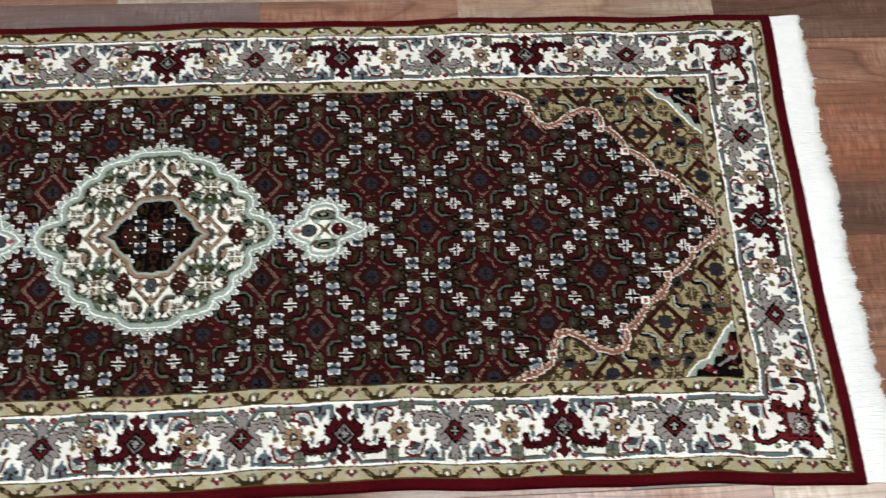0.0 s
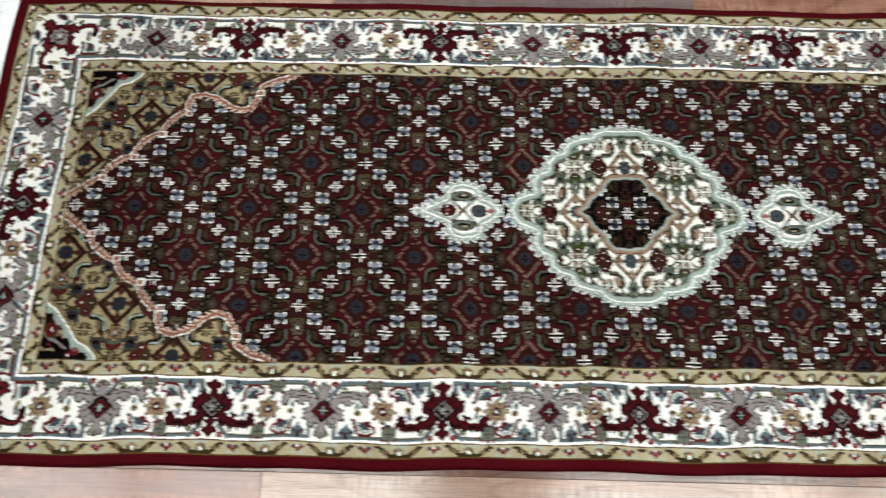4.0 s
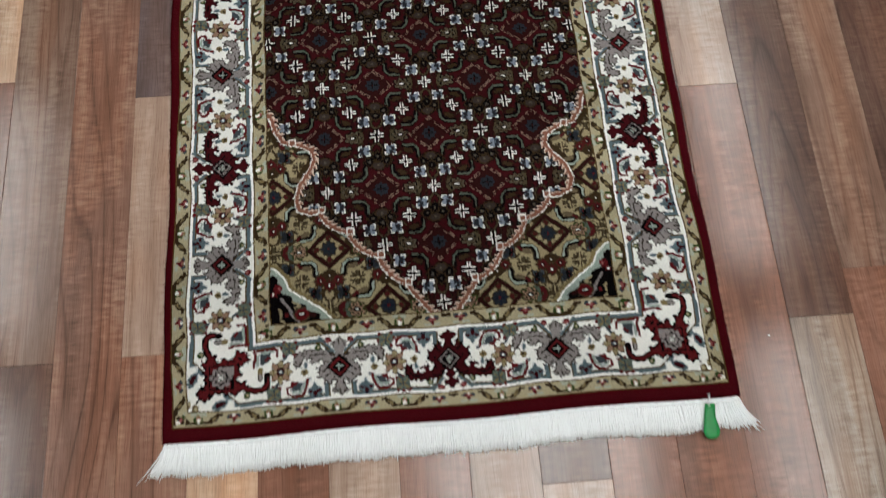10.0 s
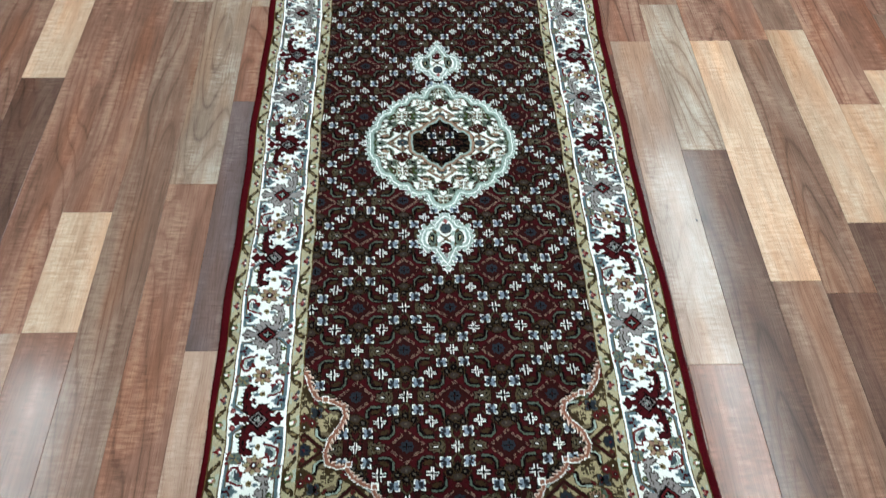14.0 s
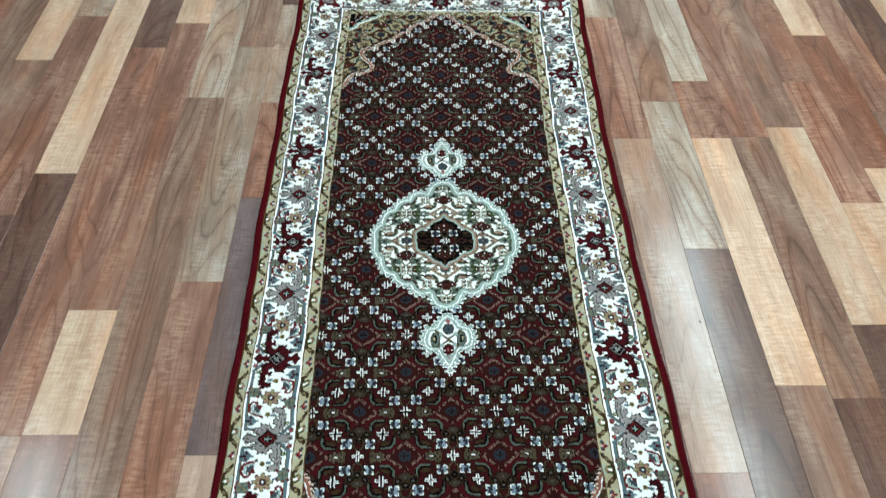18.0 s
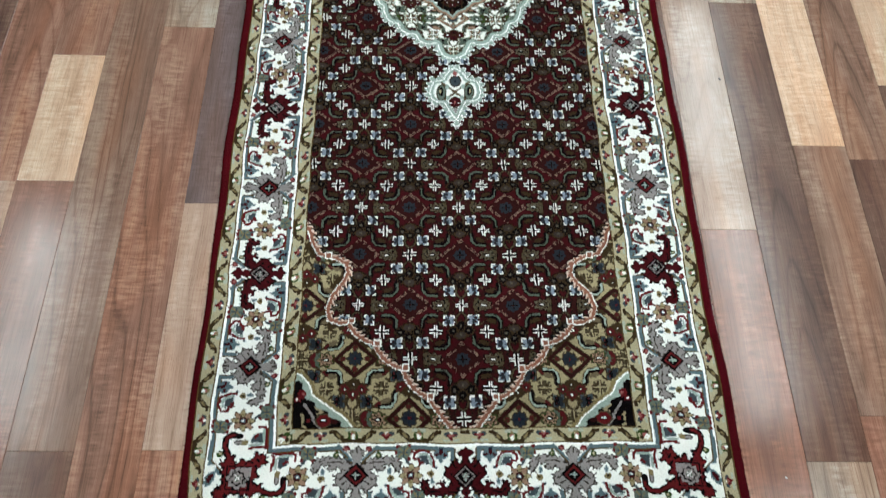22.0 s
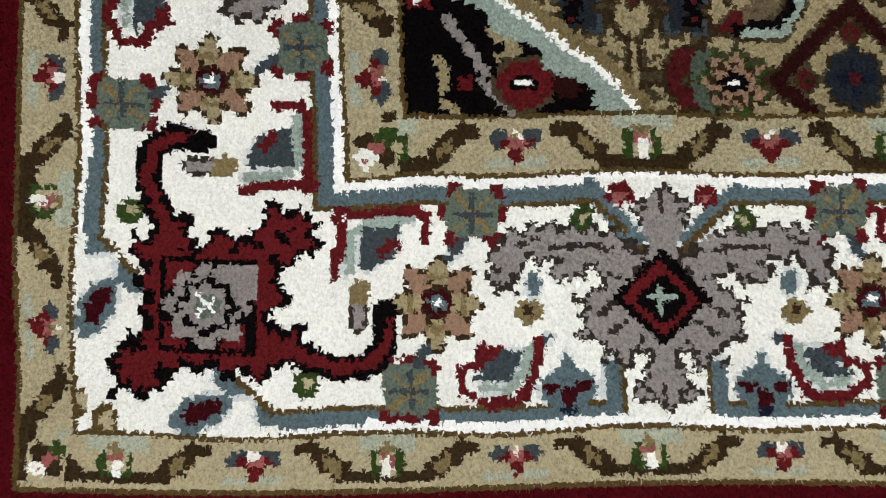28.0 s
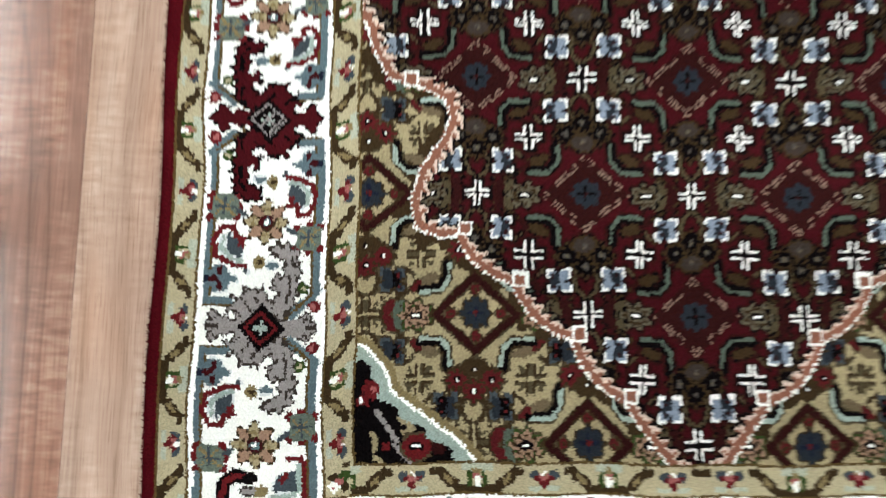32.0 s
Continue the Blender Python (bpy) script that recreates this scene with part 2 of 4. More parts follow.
def plain(name, rgb, rough, spread=0.08, scale=30.0, metal=0.0):
    m, nodes, links, b = material(name, srgb(*rgb), rough)
    n = noise_node(nodes, links, nodes.new("ShaderNodeTexCoord").outputs["Object"], scale, 4.0)
    links.new(ramp(nodes, links, n.outputs[0], [(0.3, srgb(*[c * (1 - spread) for c in rgb])), (0.7, srgb(*[min(255, c * (1 + spread)) for c in rgb]))]), b.inputs["Base Color"])
    b.inputs["Metallic"].default_value = metal
    bump(nodes, links, b, n.outputs[0], 0.15, 0.001)
    return m


PLASTER = plain("painted_plaster", (226, 222, 214), 0.85, 0.03, 12)
TILE = plain("ceiling_tile", (232, 232, 228), 0.9, 0.04, 60)
STEEL = plain("white_steel", (225, 225, 225), 0.45, 0.02)
PLASTIC = plain("green_plastic", (22, 128, 62), 0.38, 0.12, 40)
FLUFF = plain("lint", (232, 228, 222), 0.95, 0.05)
GRIT = plain("grit", (52, 40, 32), 0.8, 0.2)
JUTE = plain("rug_backing", (190, 176, 150), 0.95, 0.1, 300)
GLOW, gn, gl, gb = material("lamp_diffuser", (0.9, 0.9, 0.9, 1), 0.4)
gb.inputs["Emission Color"].default_value = (0.97, 1.0, 0.99, 1)
gb.inputs["Emission Strength"].default_value = LAMP


def box(bm, x0, x1, y0, y1, z0, z1, bevel=0.0):
    made = bmesh.ops.create_cube(bm, size=1.0)["verts"]
    for v in made:
        v.co = ((x0 + x1) / 2 + v.co.x * (x1 - x0), (y0 + y1) / 2 + v.co.y * (y1 - y0), (z0 + z1) / 2 + v.co.z * (z1 - z0))
    if bevel:
        edges = {e for v in made for e in v.link_edges}
        bmesh.ops.bevel(bm, geom=list(edges), offset=bevel, segments=2, affect="EDGES", profile=0.6)


def part(name, bm, mat, parent=None, label=""):
    me = bpy.data.meshes.new(name)
    bm.to_mesh(me)
    bm.free()
    me.materials.append(mat)
    ob = new(name, me)
    ob.parent = parent
    if label:
        tagged(ob, label)
    return ob


def block(name, mat, x0, x1, y0, y1, z0, z1, bevel=0.0, parent=None, label=""):
    bm = bmesh.new()
    box(bm, x0, x1, y0, y1, z0, z1, bevel)
    return part(name, bm, mat, parent, label)


# ---- the room that closes the place ----
ROOM = 4.2
floor = tagged(block("floor", TONES["D"], -ROOM, ROOM, -ROOM, ROOM, -0.05, -0.0045), "two-strip laminate floor in mixed brown, grey and peach wood tones", "floor", kind="structure")
for wname, wx in (("wall_north", (-ROOM, ROOM, ROOM, ROOM + 0.12)), ("wall_south", (-ROOM, ROOM, -ROOM - 0.12, -ROOM)),
                  ("wall_east", (ROOM, ROOM + 0.12, -ROOM - 0.12, ROOM + 0.12)), ("wall_west", (-ROOM - 0.12, -ROOM, -ROOM - 0.12, ROOM + 0.12))):
    tagged(block(wname, PLASTER, *wx, -0.05, CEILING), "plain off-white painted showroom wall", "wall", kind="structure")
tagged(block("ceiling", TILE, -ROOM - 0.12, ROOM + 0.12, -ROOM - 0.12, ROOM + 0.12, CEILING, CEILING + 0.1), "plain white ceiling with rows of slim lights", "ceiling", kind="structure")

first_lamp = None
for ly, xs in LAMP_ROWS:
    for lx in xs:
        at = pose(lx, ly, CEILING)
        if first_lamp is None:
            first_lamp = tagged(new("ceiling_light"), "white long slim fluorescent ceiling light", "ceiling light", "ceiling lights")
            first_lamp.matrix_basis = at
            bm = bmesh.new()
            box(bm, -0.68, 0.68, 0.105, 0.125, -0.03, -0.001)
            box(bm, -0.68, 0.68, -0.125, -0.105, -0.03, -0.001)
            box(bm, -0.68, -0.66, -0.105, 0.105, -0.03, -0.001)
            box(bm, 0.66, 0.68, -0.105, 0.105, -0.03, -0.001)
            part("frame", bm, STEEL, first_lamp)
            block("diffuser", GLOW, -0.659, 0.659, -0.104, 0.104, -0.022, -0.012, 0.0, first_lamp, "glowing white diffuser")
        else:
            copy_thing(first_lamp, at)

# ---- the rug: its design is drawn knot by knot on one quarter and mirrored, as a weaver's cartoon is ----
KNOT = 0.0009                          # the cartoon's grid
NP, NW = 1160, 447                       # knots from the middle to the end and to the side
PP = (np.arange(NP) * KNOT)[:, None] + np.zeros((1, NW))
WW = (np.arange(NW) * KNOT)[None, :] + np.zeros((NP, 1))
END_LINE, SIDE_LINE = 0.957, 0.320      # middles of the main border
RING = np.maximum(PP - END_LINE, WW - SIDE_LINE)
ALONG = np.where(PP - END_LINE > WW - SIDE_LINE, WW, PP)
quarter = np.full((NP, NW), DYE["maroon"], np.uint8)
region = np.zeros((NP, NW), np.uint8)   # 0 field 1 spandrel 2 medallion 3 pendant 4 inner guard 5 main border 6 outer guard 7 edge


def inside(x, y, pts):
    hit = np.zeros(x.shape, bool)
    for (x0, y0), (x1, y1) in zip(pts, pts[1:] + pts[:1]):
        if y0 != y1:
            hit ^= ((y0 > y) != (y1 > y)) & (x < (x1 - x0) * (y - y0) / (y1 - y0) + x0)
    return hit


def reach(x, y, pts):
    """Distance to a line of points."""
    best = np.full(x.shape, 1e9)
    for (x0, y0), (x1, y1) in zip(pts, pts[1:]):
        dx, dy = x1 - x0, y1 - y0
        t = np.clip(((x - x0) * dx + (y - y0) * dy) / (dx * dx + dy * dy + 1e-12), 0, 1)
        best = np.minimum(best, np.hypot(x - x0 - t * dx, y - y0 - t * dy))
    return best


def oval(x, y, cx, cy, rx, ry):
    return ((x - cx) / rx) ** 2 + ((y - cy) / ry) ** 2 <= 1


# -- the herati lattice: rosettes in lozenges, curled leaves, palmettes, crossed flowers --
STEP = (-0.0815 + np.sqrt(0.0815 ** 2 + 4 * 0.0006 * PP)) / (2 * 0.0006)
ROW = WW / 0.0815
FIELD = dict(g="maroon", r="brick", dl="tan", dg="brick", dc="brick", fl="ink", flc="black", ov="khaki", ovc="black", ovw="white", lf="fern", lfb="black", lfo="umber", lft="brick", pm="smoke", pk="black",
             ps="umber", pr="ash", pd="khaki", cr="bone", cg="black", cd="maroon", bo="black", bq="frost", bw="bone", bn="ink", bd="brick", wg="brick", wb="moss", tn="moss", tb="umber", out="black")
SPANDREL = dict(g="cream", r="cream", dl="brick", dg="brick", dc="wine", fl="ink", flc="navy", ov="taupe", ovc="black", ovw="white", lf="silver", lfb="black", lfo="rust", lft="wine", pm="umber", pk="wine",
                ps="umber", pr="black", pd="bone", cr="umber", cg="cream", cd="moss", bo="umber", bq="ink", bw="slate", bn="black", bd="wine", wg="wine", wb="fern", tn="umber", tb="umber", out="green")
MEDALLION = dict(g="ivory", r="ivory", dl="umber", dg="taupe", dc="taupe", fl="slate", flc="navy", ov="sage", ovc="black", ovw="white", lf="fern", lfb="umber", lfo="taupe", lft="brick", pm="brick", pk="maroon",
                 ps="umber", pr="black", pd="white", cr="umber", cg="ivory", cd="taupe", bo="umber", bq="fern", bw="fern", bn="black", bd="sage", wg="umber", wb="green", tn="umber", tb="sage", out="umber")
DARK = dict(g="black", r="brick", dl="umber", dg="black", dc="umber", fl="maroon", flc="black", ov="brick", ovc="black", ovw="white", lf="umber", lfb="black", lfo="umber", lft="black", pm="maroon", pk="brick",
            ps="umber", pr="black", pd="white", cr="white", cg="black", cd="black", bo="black", bq="slate", bw="white", bn="navy", bd="brick", wg="maroon", wb="umber", tn="moss", tb="umber", out="black")


def outlined(pic, ground, names, line):
    """Ground knots that touch one of the named dyes take the outline's dye, as drawn contours do."""
    want = np.isin(pic, [DYE[n] for n in names])
    near = np.zeros_like(want)
    near[1:] |= want[:-1]
    near[:-1] |= want[1:]
    near[:, 1:] |= want[:, :-1]
    near[:, :-1] |= want[:, 1:]
    pic[near & (pic == DYE[ground])] = DYE[line]


def lattice(pal, wires=0.088, bold=1.0):
    out = np.full((NP, NW), DYE[pal["g"]], np.uint8)
    s, d = STEP + ROW, STEP - ROW
    s, d = s - 2 * np.floor(s / 2) - 1, d - 2 * np.floor(d / 2) - 1
    sy, sx = (s + d) / 2 * 196, (s - d) / 2 * 176
    x, y = np.abs(sx), np.abs(sy)

    def put(mask, key):
        out[mask] = DYE[pal[key]]
    # lozenge with its double line
    t = x / 65 + y / 59
    put(t < 0.86, "r")
    put(np.abs(t - 1) < wires * bold, "dg")
    put((np.abs(np.abs(t - 1) - wires * 0.8) < wires * 0.36) & ((x - y) % 9 < 6), "dl")
    for cx, cy in ((40, 0), (0, 37)):
        put((np.hypot(x - cx, y - cy) < 7.5), "dc")
        put((np.hypot(x - cx, y - cy) < 2.6), "r")
    # tendrils
    put(reach(x, y, [(150, 12), (128, 26), (104, 42)]) < 2.4, "tb")
    put(reach(x, y, [(150, 26), (160, 40), (150, 56)]) < 2.4, "tb")
    put(reach(x, y, [(12, 122), (20, 142), (14, 160), (4, 168)]) < 2.6, "tn")
    put(reach(x, y, [(62, 120), (76, 132), (92, 128)]) < 2.4, "tb")
    put(reach(x, y, [(100, 64), (112, 74), (108, 86)]) < 2.4, "tn")
    # curled leaves: pale blade, dark edge, small leaf beside
    put(inside(x, y, [(104, 40), (90, 46), (70, 50), (56, 60), (60, 68), (76, 66), (92, 58)]), "lfo")
    put(reach(x, y, [(102, 42), (92, 52)]) < 4.5, "lft")
    put(reach(x, y, [(90, 41), (58, 43), (46, 58), (45, 84)]) < 6.4, "lfb")
    put(reach(x, y, [(90, 37), (57, 38), (43, 54), (41, 80)]) < 3.1, "lf")
    # winged bud behind the oval flower
    put(oval(x, y, 136, 15, 10, 9), "wg")
    put(oval(x, y, 146, 6, 7, 7), "wg")
    put(oval(x, y, 126, 0, 7, 22), "wb")
    put(oval(x, y, 118, 20, 5, 5), "wb")
    # oval flower beside the lozenge
    a = np.arctan2(y, x - 98)
    rr = np.hypot((x - 98) / 1.2, y)
    put(rr < 22 + 4 * np.cos(7 * a), "out")
    put(rr < 19 + 4 * np.cos(7 * a), "ov")
    put(rr < 14.5 + 3 * np.cos(7 * a), "tb")
    put(rr < 11.5, "ov")
    put(oval(x, y, 98, 0, 12, 7.5), "ovc")
    put(oval(x, y, 98, 0, 6.5, 1.9), "ovw")
    # palmette over the lozenge: a domed bud with three spiked flowers
    for cx, cy in ((27, 102), (0, 120)):
        a, rr = np.arctan2(y - cy, x - cx), np.hypot(x - cx, y - cy)
        put(rr < 19 + 3.5 * np.cos(8 * a), "ps")
        put(rr < 14.5 + 3.5 * np.cos(8 * a), "pk")
        put(rr < 5.5, "pr")
        put(oval(x, y, cx, cy, 2.2, 2.8), "pd")
    put(oval(x, y, 0, 84, 22, 15), "ps")
    put(oval(x, y, 0, 85, 18, 12), "pm")
    put(oval(x, y, 0, 87, 5, 4), "pr")
    put(oval(x, y, 0, 87, 2.4, 2.4), "pd")
    # rosette
    rr, a = np.hypot(x, y), np.arctan2(y, x)
    put(rr < 23 + 2.5 * np.cos(8 * a), "fl")
    put((np.minimum(x, y) < 3.0) & (rr < 15), "flc")
    put(rr < 4, "dc")
    # crossed flowers
    for cx, cy in ((88, 98), (176, 0), (0, 196)):
        u, v = np.abs(x - cx), np.abs(y - cy)
        hi, lo = np.maximum(u, v), np.minimum(u, v)
        put((hi < 25) & (lo < 9.5), "cg")
        put((hi < 22.5) & (lo < 7.0) & (lo > 3.2), "cr")
        put((hi < 20) & (lo > 10) & (np.abs(u - v) < 5), "cd")
    # bracketed blue flowers
    for cx, cy in ((133, 55), (43, 141)):
        u, v = x - cx, y - cy
        sg = 1 if cx > 100 else -1
        hi, lo = np.maximum(np.abs(u), np.abs(v)), np.minimum(np.abs(u), np.abs(v))
        put((hi < 21) & ((lo > 3) | (hi < 15)), "bo")
        put((hi < 19.3) & (lo > 6), "bw")
        put((hi < 15.2) & ((lo > 2) | (hi < 11)), "bq")
        put(np.maximum(np.abs(u * sg + 5), np.abs(v + 5)) < 7.5, "bn")
        put(np.hypot(u * sg + 8, v + 8) < 2.8, "bd")
    return out


def run_along(x, y, pts):
    """How far along a line of points the nearest spot of it lies."""
    best, run, at = np.full(x.shape, 1e9), np.zeros(x.shape), 0.0
    for (x0, y0), (x1, y1) in zip(pts, pts[1:]):
        dx, dy = x1 - x0, y1 - y0
        size = math.hypot(dx, dy)
        t = np.clip(((x - x0) * dx + (y - y0) * dy) / (size * size + 1e-12), 0, 1)
        d = np.hypot(x - x0 - t * dx, y - y0 - t * dy)
        run = np.where(d < best, at + t * size, run)
        best = np.minimum(best, d)
        at += size
    return run


quarter[:] = lattice(FIELD)
outlined(quarter, "maroon", ["fern", "moss", "umber", "rust", "brown"], "black")
outlined(quarter, "maroon", ["black", "mauve"], "brick")
outlined(quarter, "maroon", ["brick"], "brick")

# -- spandrels: scalloped clay band between pale lines --
KNOBS = [(0.720, 0.175), (0.757, 0.133), (0.798, 0.092), (0.842, 0.053)]
SCALLOP = [(0.540, 0.256), (0.557, 0.244), (0.578, 0.239), (0.598, 0.226), (0.604, 0.203), (0.616, 0.184), (0.632, 0.179), (0.650, 0.187), (0.672, 0.204), (0.694, 0.211), (0.714, 0.206), (0.721, 0.190)]
for (p0, w0), (p1, w1) in zip(KNOBS, KNOBS[1:] + [(0.893, 0.014)]):
    pc, wc = (p0 + 0.80 * (p1 - p0), w0 + 0.24 * (w1 - w0)) if p1 < 0.88 else (p0 + 0.55 * (p1 - p0), w0 + 0.5 * (w1 - w0))      # each lobe leaves lengthways and arrives crossways
    SCALLOP += [((1 - t) ** 2 * p0 + 2 * t * (1 - t) * pc + t * t * p1, (1 - t) ** 2 * w0 + 2 * t * (1 - t) * wc + t * t * w1) for t in (0, 0.2, 0.4, 0.6, 0.8, 1)]
corner_zone = inside(PP, WW, SCALLOP + [(1.0, 0.014), (1.0, 0.30), (0.54, 0.30)])
away = reach(PP, WW, SCALLOP) * np.where(corner_zone, -1, 1)
sp = lattice(SPANDREL, 0.11)
outlined(sp, "cream", ["ink", "wine", "taupe", "silver", "black"], "umber")
outlined(sp, "cream", ["brick", "green", "fern"], "umber")
outlined(sp, "cream", ["umber"], "moss")
outlined(sp, "cream", ["umber"], "moss")
ground_only = np.isin(sp, [DYE["cream"], DYE["moss"]])
sp[ground_only & (away > -0.0125 + 0.006 * np.sin(PP * 260) * np.sin(WW * 300))] = DYE["umber"]
quarter[corner_zone] = sp[corner_zone]
run = run_along(PP, WW, SCALLOP)
bulbs = [(0.602, 0.216)] + KNOBS
calm = np.clip((np.min([np.hypot(PP - kp, WW - kw) for kp, kw in bulbs], axis=0) - 0.009) / 0.010, 0.12, 1)
tooth = (run / 0.0098) % 1.0
curl = 0.0036 + 0.0062 * calm * np.where(tooth < 0.72, 0.25 + tooth, 0.0)
dots = (run / 0.0036) % 1.0 < 0.72
quarter[(away > 0) & (away < curl + 0.0022)] = DYE["black"]
quarter[(away > 0) & (away < curl)] = DYE["blush"]
quarter[(np.abs(away) < 0.0024)] = DYE["clay"]
quarter[(away > 0.002) & (away < curl - 0.0020) & (tooth > 0.40) & (tooth < 0.70)] = DYE["clay"]
quarter[(away < -0.0024) & (away > -0.0043) & dots] = DYE["ivory"]
quarter[(away < -0.0024) & (away > -0.0043) & ~dots] = DYE["clay"]
for kp, kw in bulbs:
    box_r = np.maximum(np.abs(PP - kp + 0.0015), np.abs(WW - kw + 0.004))
    quarter[(box_r < 0.0058)] = DYE["ivory"]
    quarter[(box_r < 0.0038)] = DYE["clay"]
region[away < 0.009] = 1
# dark inner corner behind a silver scallop
TIP = [(0.800, 0.256), (0.806, 0.242), (0.819, 0.229), (0.836, 0.222), (0.843, 0.213), (0.852, 0.200), (0.862, 0.188), (0.872, 0.174), (0.890, 0.160)]
tip_zone = inside(PP, WW, TIP + [(0.96, 0.160), (0.96, 0.30), (0.80, 0.30)])
away = reach(PP, WW, TIP) * np.where(tip_zone, -1, 1)
quarter[tip_zone] = DYE["black"]
x, y = (WW - 0.205) / 0.00021, (PP - 0.876) / 0.00021
for pts, key, wide in (([(140, -120), (70, -20)], "grey", 9), ([(80, -10), (30, 40), (20, 60)], "grey", 8), ([(60, -95), (30, -75), (0, -80)], "cream", 9), ([(45, -50), (5, -62)], "cream", 7),
                       ([(160, -40), (140, -30), (150, 10)], "cream", 8), ([(150, 35), (125, 50)], "cream", 8)):
    quarter[tip_zone & (reach(x, y, pts) < wide)] = DYE[key]
for cx, cy, r, key in ((0, 0, 60, "moss"), (0, 0, 50, "red"), (-78, 6, 26, "brick"), (108, 0, 16, "red"), (150, -190, 40, "red"), (185, -150, 22, "red"), (190, -150, 8, "white"), (150, -190, 10, "rose")):
    quarter[tip_zone & (np.hypot(x - cx, (y - cy) * 1.15) < r)] = DYE[key]
quarter[tip_zone & oval(x, y, 0, 0, 26, 15)] = DYE["black"]
quarter[tip_zone & oval(x, y, 0, 0, 18, 7)] = DYE["white"]
quarter[tip_zone & (away > -0.0105 - 0.002 * np.sin(PP * 420))] = DYE["silver"]
quarter[(away < 0.0) & (away > -0.0024)] = DYE["white"]
quarter[(away >= 0.0) & (away < 0.0052)] = DYE["olive"]

# -- medallion and pendants --
MED = [(0.0, 0.153), (0.030, 0.152), (0.044, 0.146), (0.052, 0.137), (0.069, 0.135), (0.086, 0.129), (0.095, 0.120), (0.098, 0.110), (0.114, 0.105), (0.124, 0.096), (0.128, 0.085), (0.128, 0.077), (0.142, 0.071),
       (0.151, 0.060), (0.153, 0.046), (0.149, 0.035), (0.162, 0.031), (0.176, 0.025), (0.184, 0.013), (0.188, 0.0)]
CORE = [(0.0, 0.063), (0.024, 0.061), (0.034, 0.050), (0.036, 0.040), (0.046, 0.033), (0.058, 0.023), (0.063, 0.011), (0.078, 0.0)]
PENDANT = [(0.199, 0.0), (0.211, 0.014), (0.222, 0.022), (0.229, 0.024), (0.233, 0.042), (0.244, 0.047), (0.262, 0.050), (0.276, 0.047), (0.286, 0.038), (0.288, 0.022), (0.304, 0.015), (0.320, 0.008), (0.333, 0.0)]
for name, shape in (("medallion", MED), ("pendant", PENDANT)):
    zone = inside(PP, WW, shape + ([(0.0, 0.0)] if name == "medallion" else []))
    away = reach(PP, WW, shape) * np.where(zone, -1, 1)
    run = run_along(PP, WW, shape)
    spikes = 0.0004 + 0.0074 * np.clip(1.25 - 2.6 * np.abs((run / 0.0125) % 1.0 - 0.55), 0, 1)
    cut = np.arctan2(WW, PP - 0.26) if name == "pendant" else None
    quarter[away < spikes] = DYE["silver"]
    quarter[(away < spikes) & (away > spikes - 0.0017)] = DYE["white"]
    quarter[(away < -0.0030) & (away > -0.0052)] = DYE["white"]
    fill = lattice(MEDALLION, 0.12)
    outlined(fill, "ivory", ["slate", "maroon", "fern", "sage", "taupe", "green"], "umber")
    outlined(fill, "ivory", ["umber"], "haze")
    if name == "medallion":
        quarter[away < -0.0115] = fill[away < -0.0115]
        quarter[(away < -0.0115) & (away > -0.0133)] = DYE["sage"]
        core_zone = inside(PP, WW, CORE + [(0.0, 0.0)])
        core = reach(PP, WW, CORE) * np.where(core_zone, -1, 1)
        dark = lattice(DARK)
        quarter[core < 0.0085] = DYE["taupe"]
        quarter[core < 0.0] = dark[core < 0.0]
        quarter[(core < 0.0018) & (core > -0.0022)] = DYE["silver"]
        quarter[(core < 0.0085) & (core > 0.0068)] = DYE["umber"]
        region[away < spikes] = 2
    else:
        quarter[away < -0.0100] = DYE["ivory"]
        x, y = (PP - 0.262) / 0.00021, WW / 0.00021
        far = away < -0.0085
        quarter[far & (np.abs(np.abs(x) - y * 0.9) < 15)] = DYE["umber"]
        quarter[far & (np.abs(np.abs(x) - y * 0.9) < 8)] = DYE["rust"]
        for cx, cy, rx, ry, key in ((-120, 0, 62, 56, "umber"), (-120, 0, 52, 46, "slate"), (110, 0, 62, 54, "umber"), (110, 0, 52, 46, "maroon"), (0, 118, 92, 44, "umber"), (0, 118, 78, 34, "sage"), (-10, 122, 50, 22, "black"), (-12, 128, 24, 7, "cream"), (110, 0, 14, 12, "rose"),
                                    (-120, 0, 12, 12, "navy"), (-205, 0, 30, 22, "rose"), (190, 0, 28, 16, "grey"), (-60, 70, 26, 18, "silver"), (62, 62, 22, 18, "silver"), (120, 34, 8, 7, "white")):
            quarter[far & oval(x, y, cx, cy, rx, ry)] = DYE[key]
        region[away < spikes] = 3

# -- bands of the borders --
BANDS = ((-0.0704, "brown", 4), (-0.0676, "beige", 4), (-0.0479, "brown", 4), (-0.0459, "white", 5), (-0.0430, "blue", 5), (-0.0376, "brown", 5), (-0.0361, "ivory", 5), (0.0362, "brown", 5),
         (0.0377, "blue", 5), (0.0425, "white", 5), (0.0452, "brown", 6), (0.0474, "beige", 6), (0.0648, "brown", 6), (0.0664, "edge", 7))
for low, key, reg in BANDS:
    quarter[RING >= low] = DYE[key]
    region[RING >= low] = reg
UNIT = 0.00021


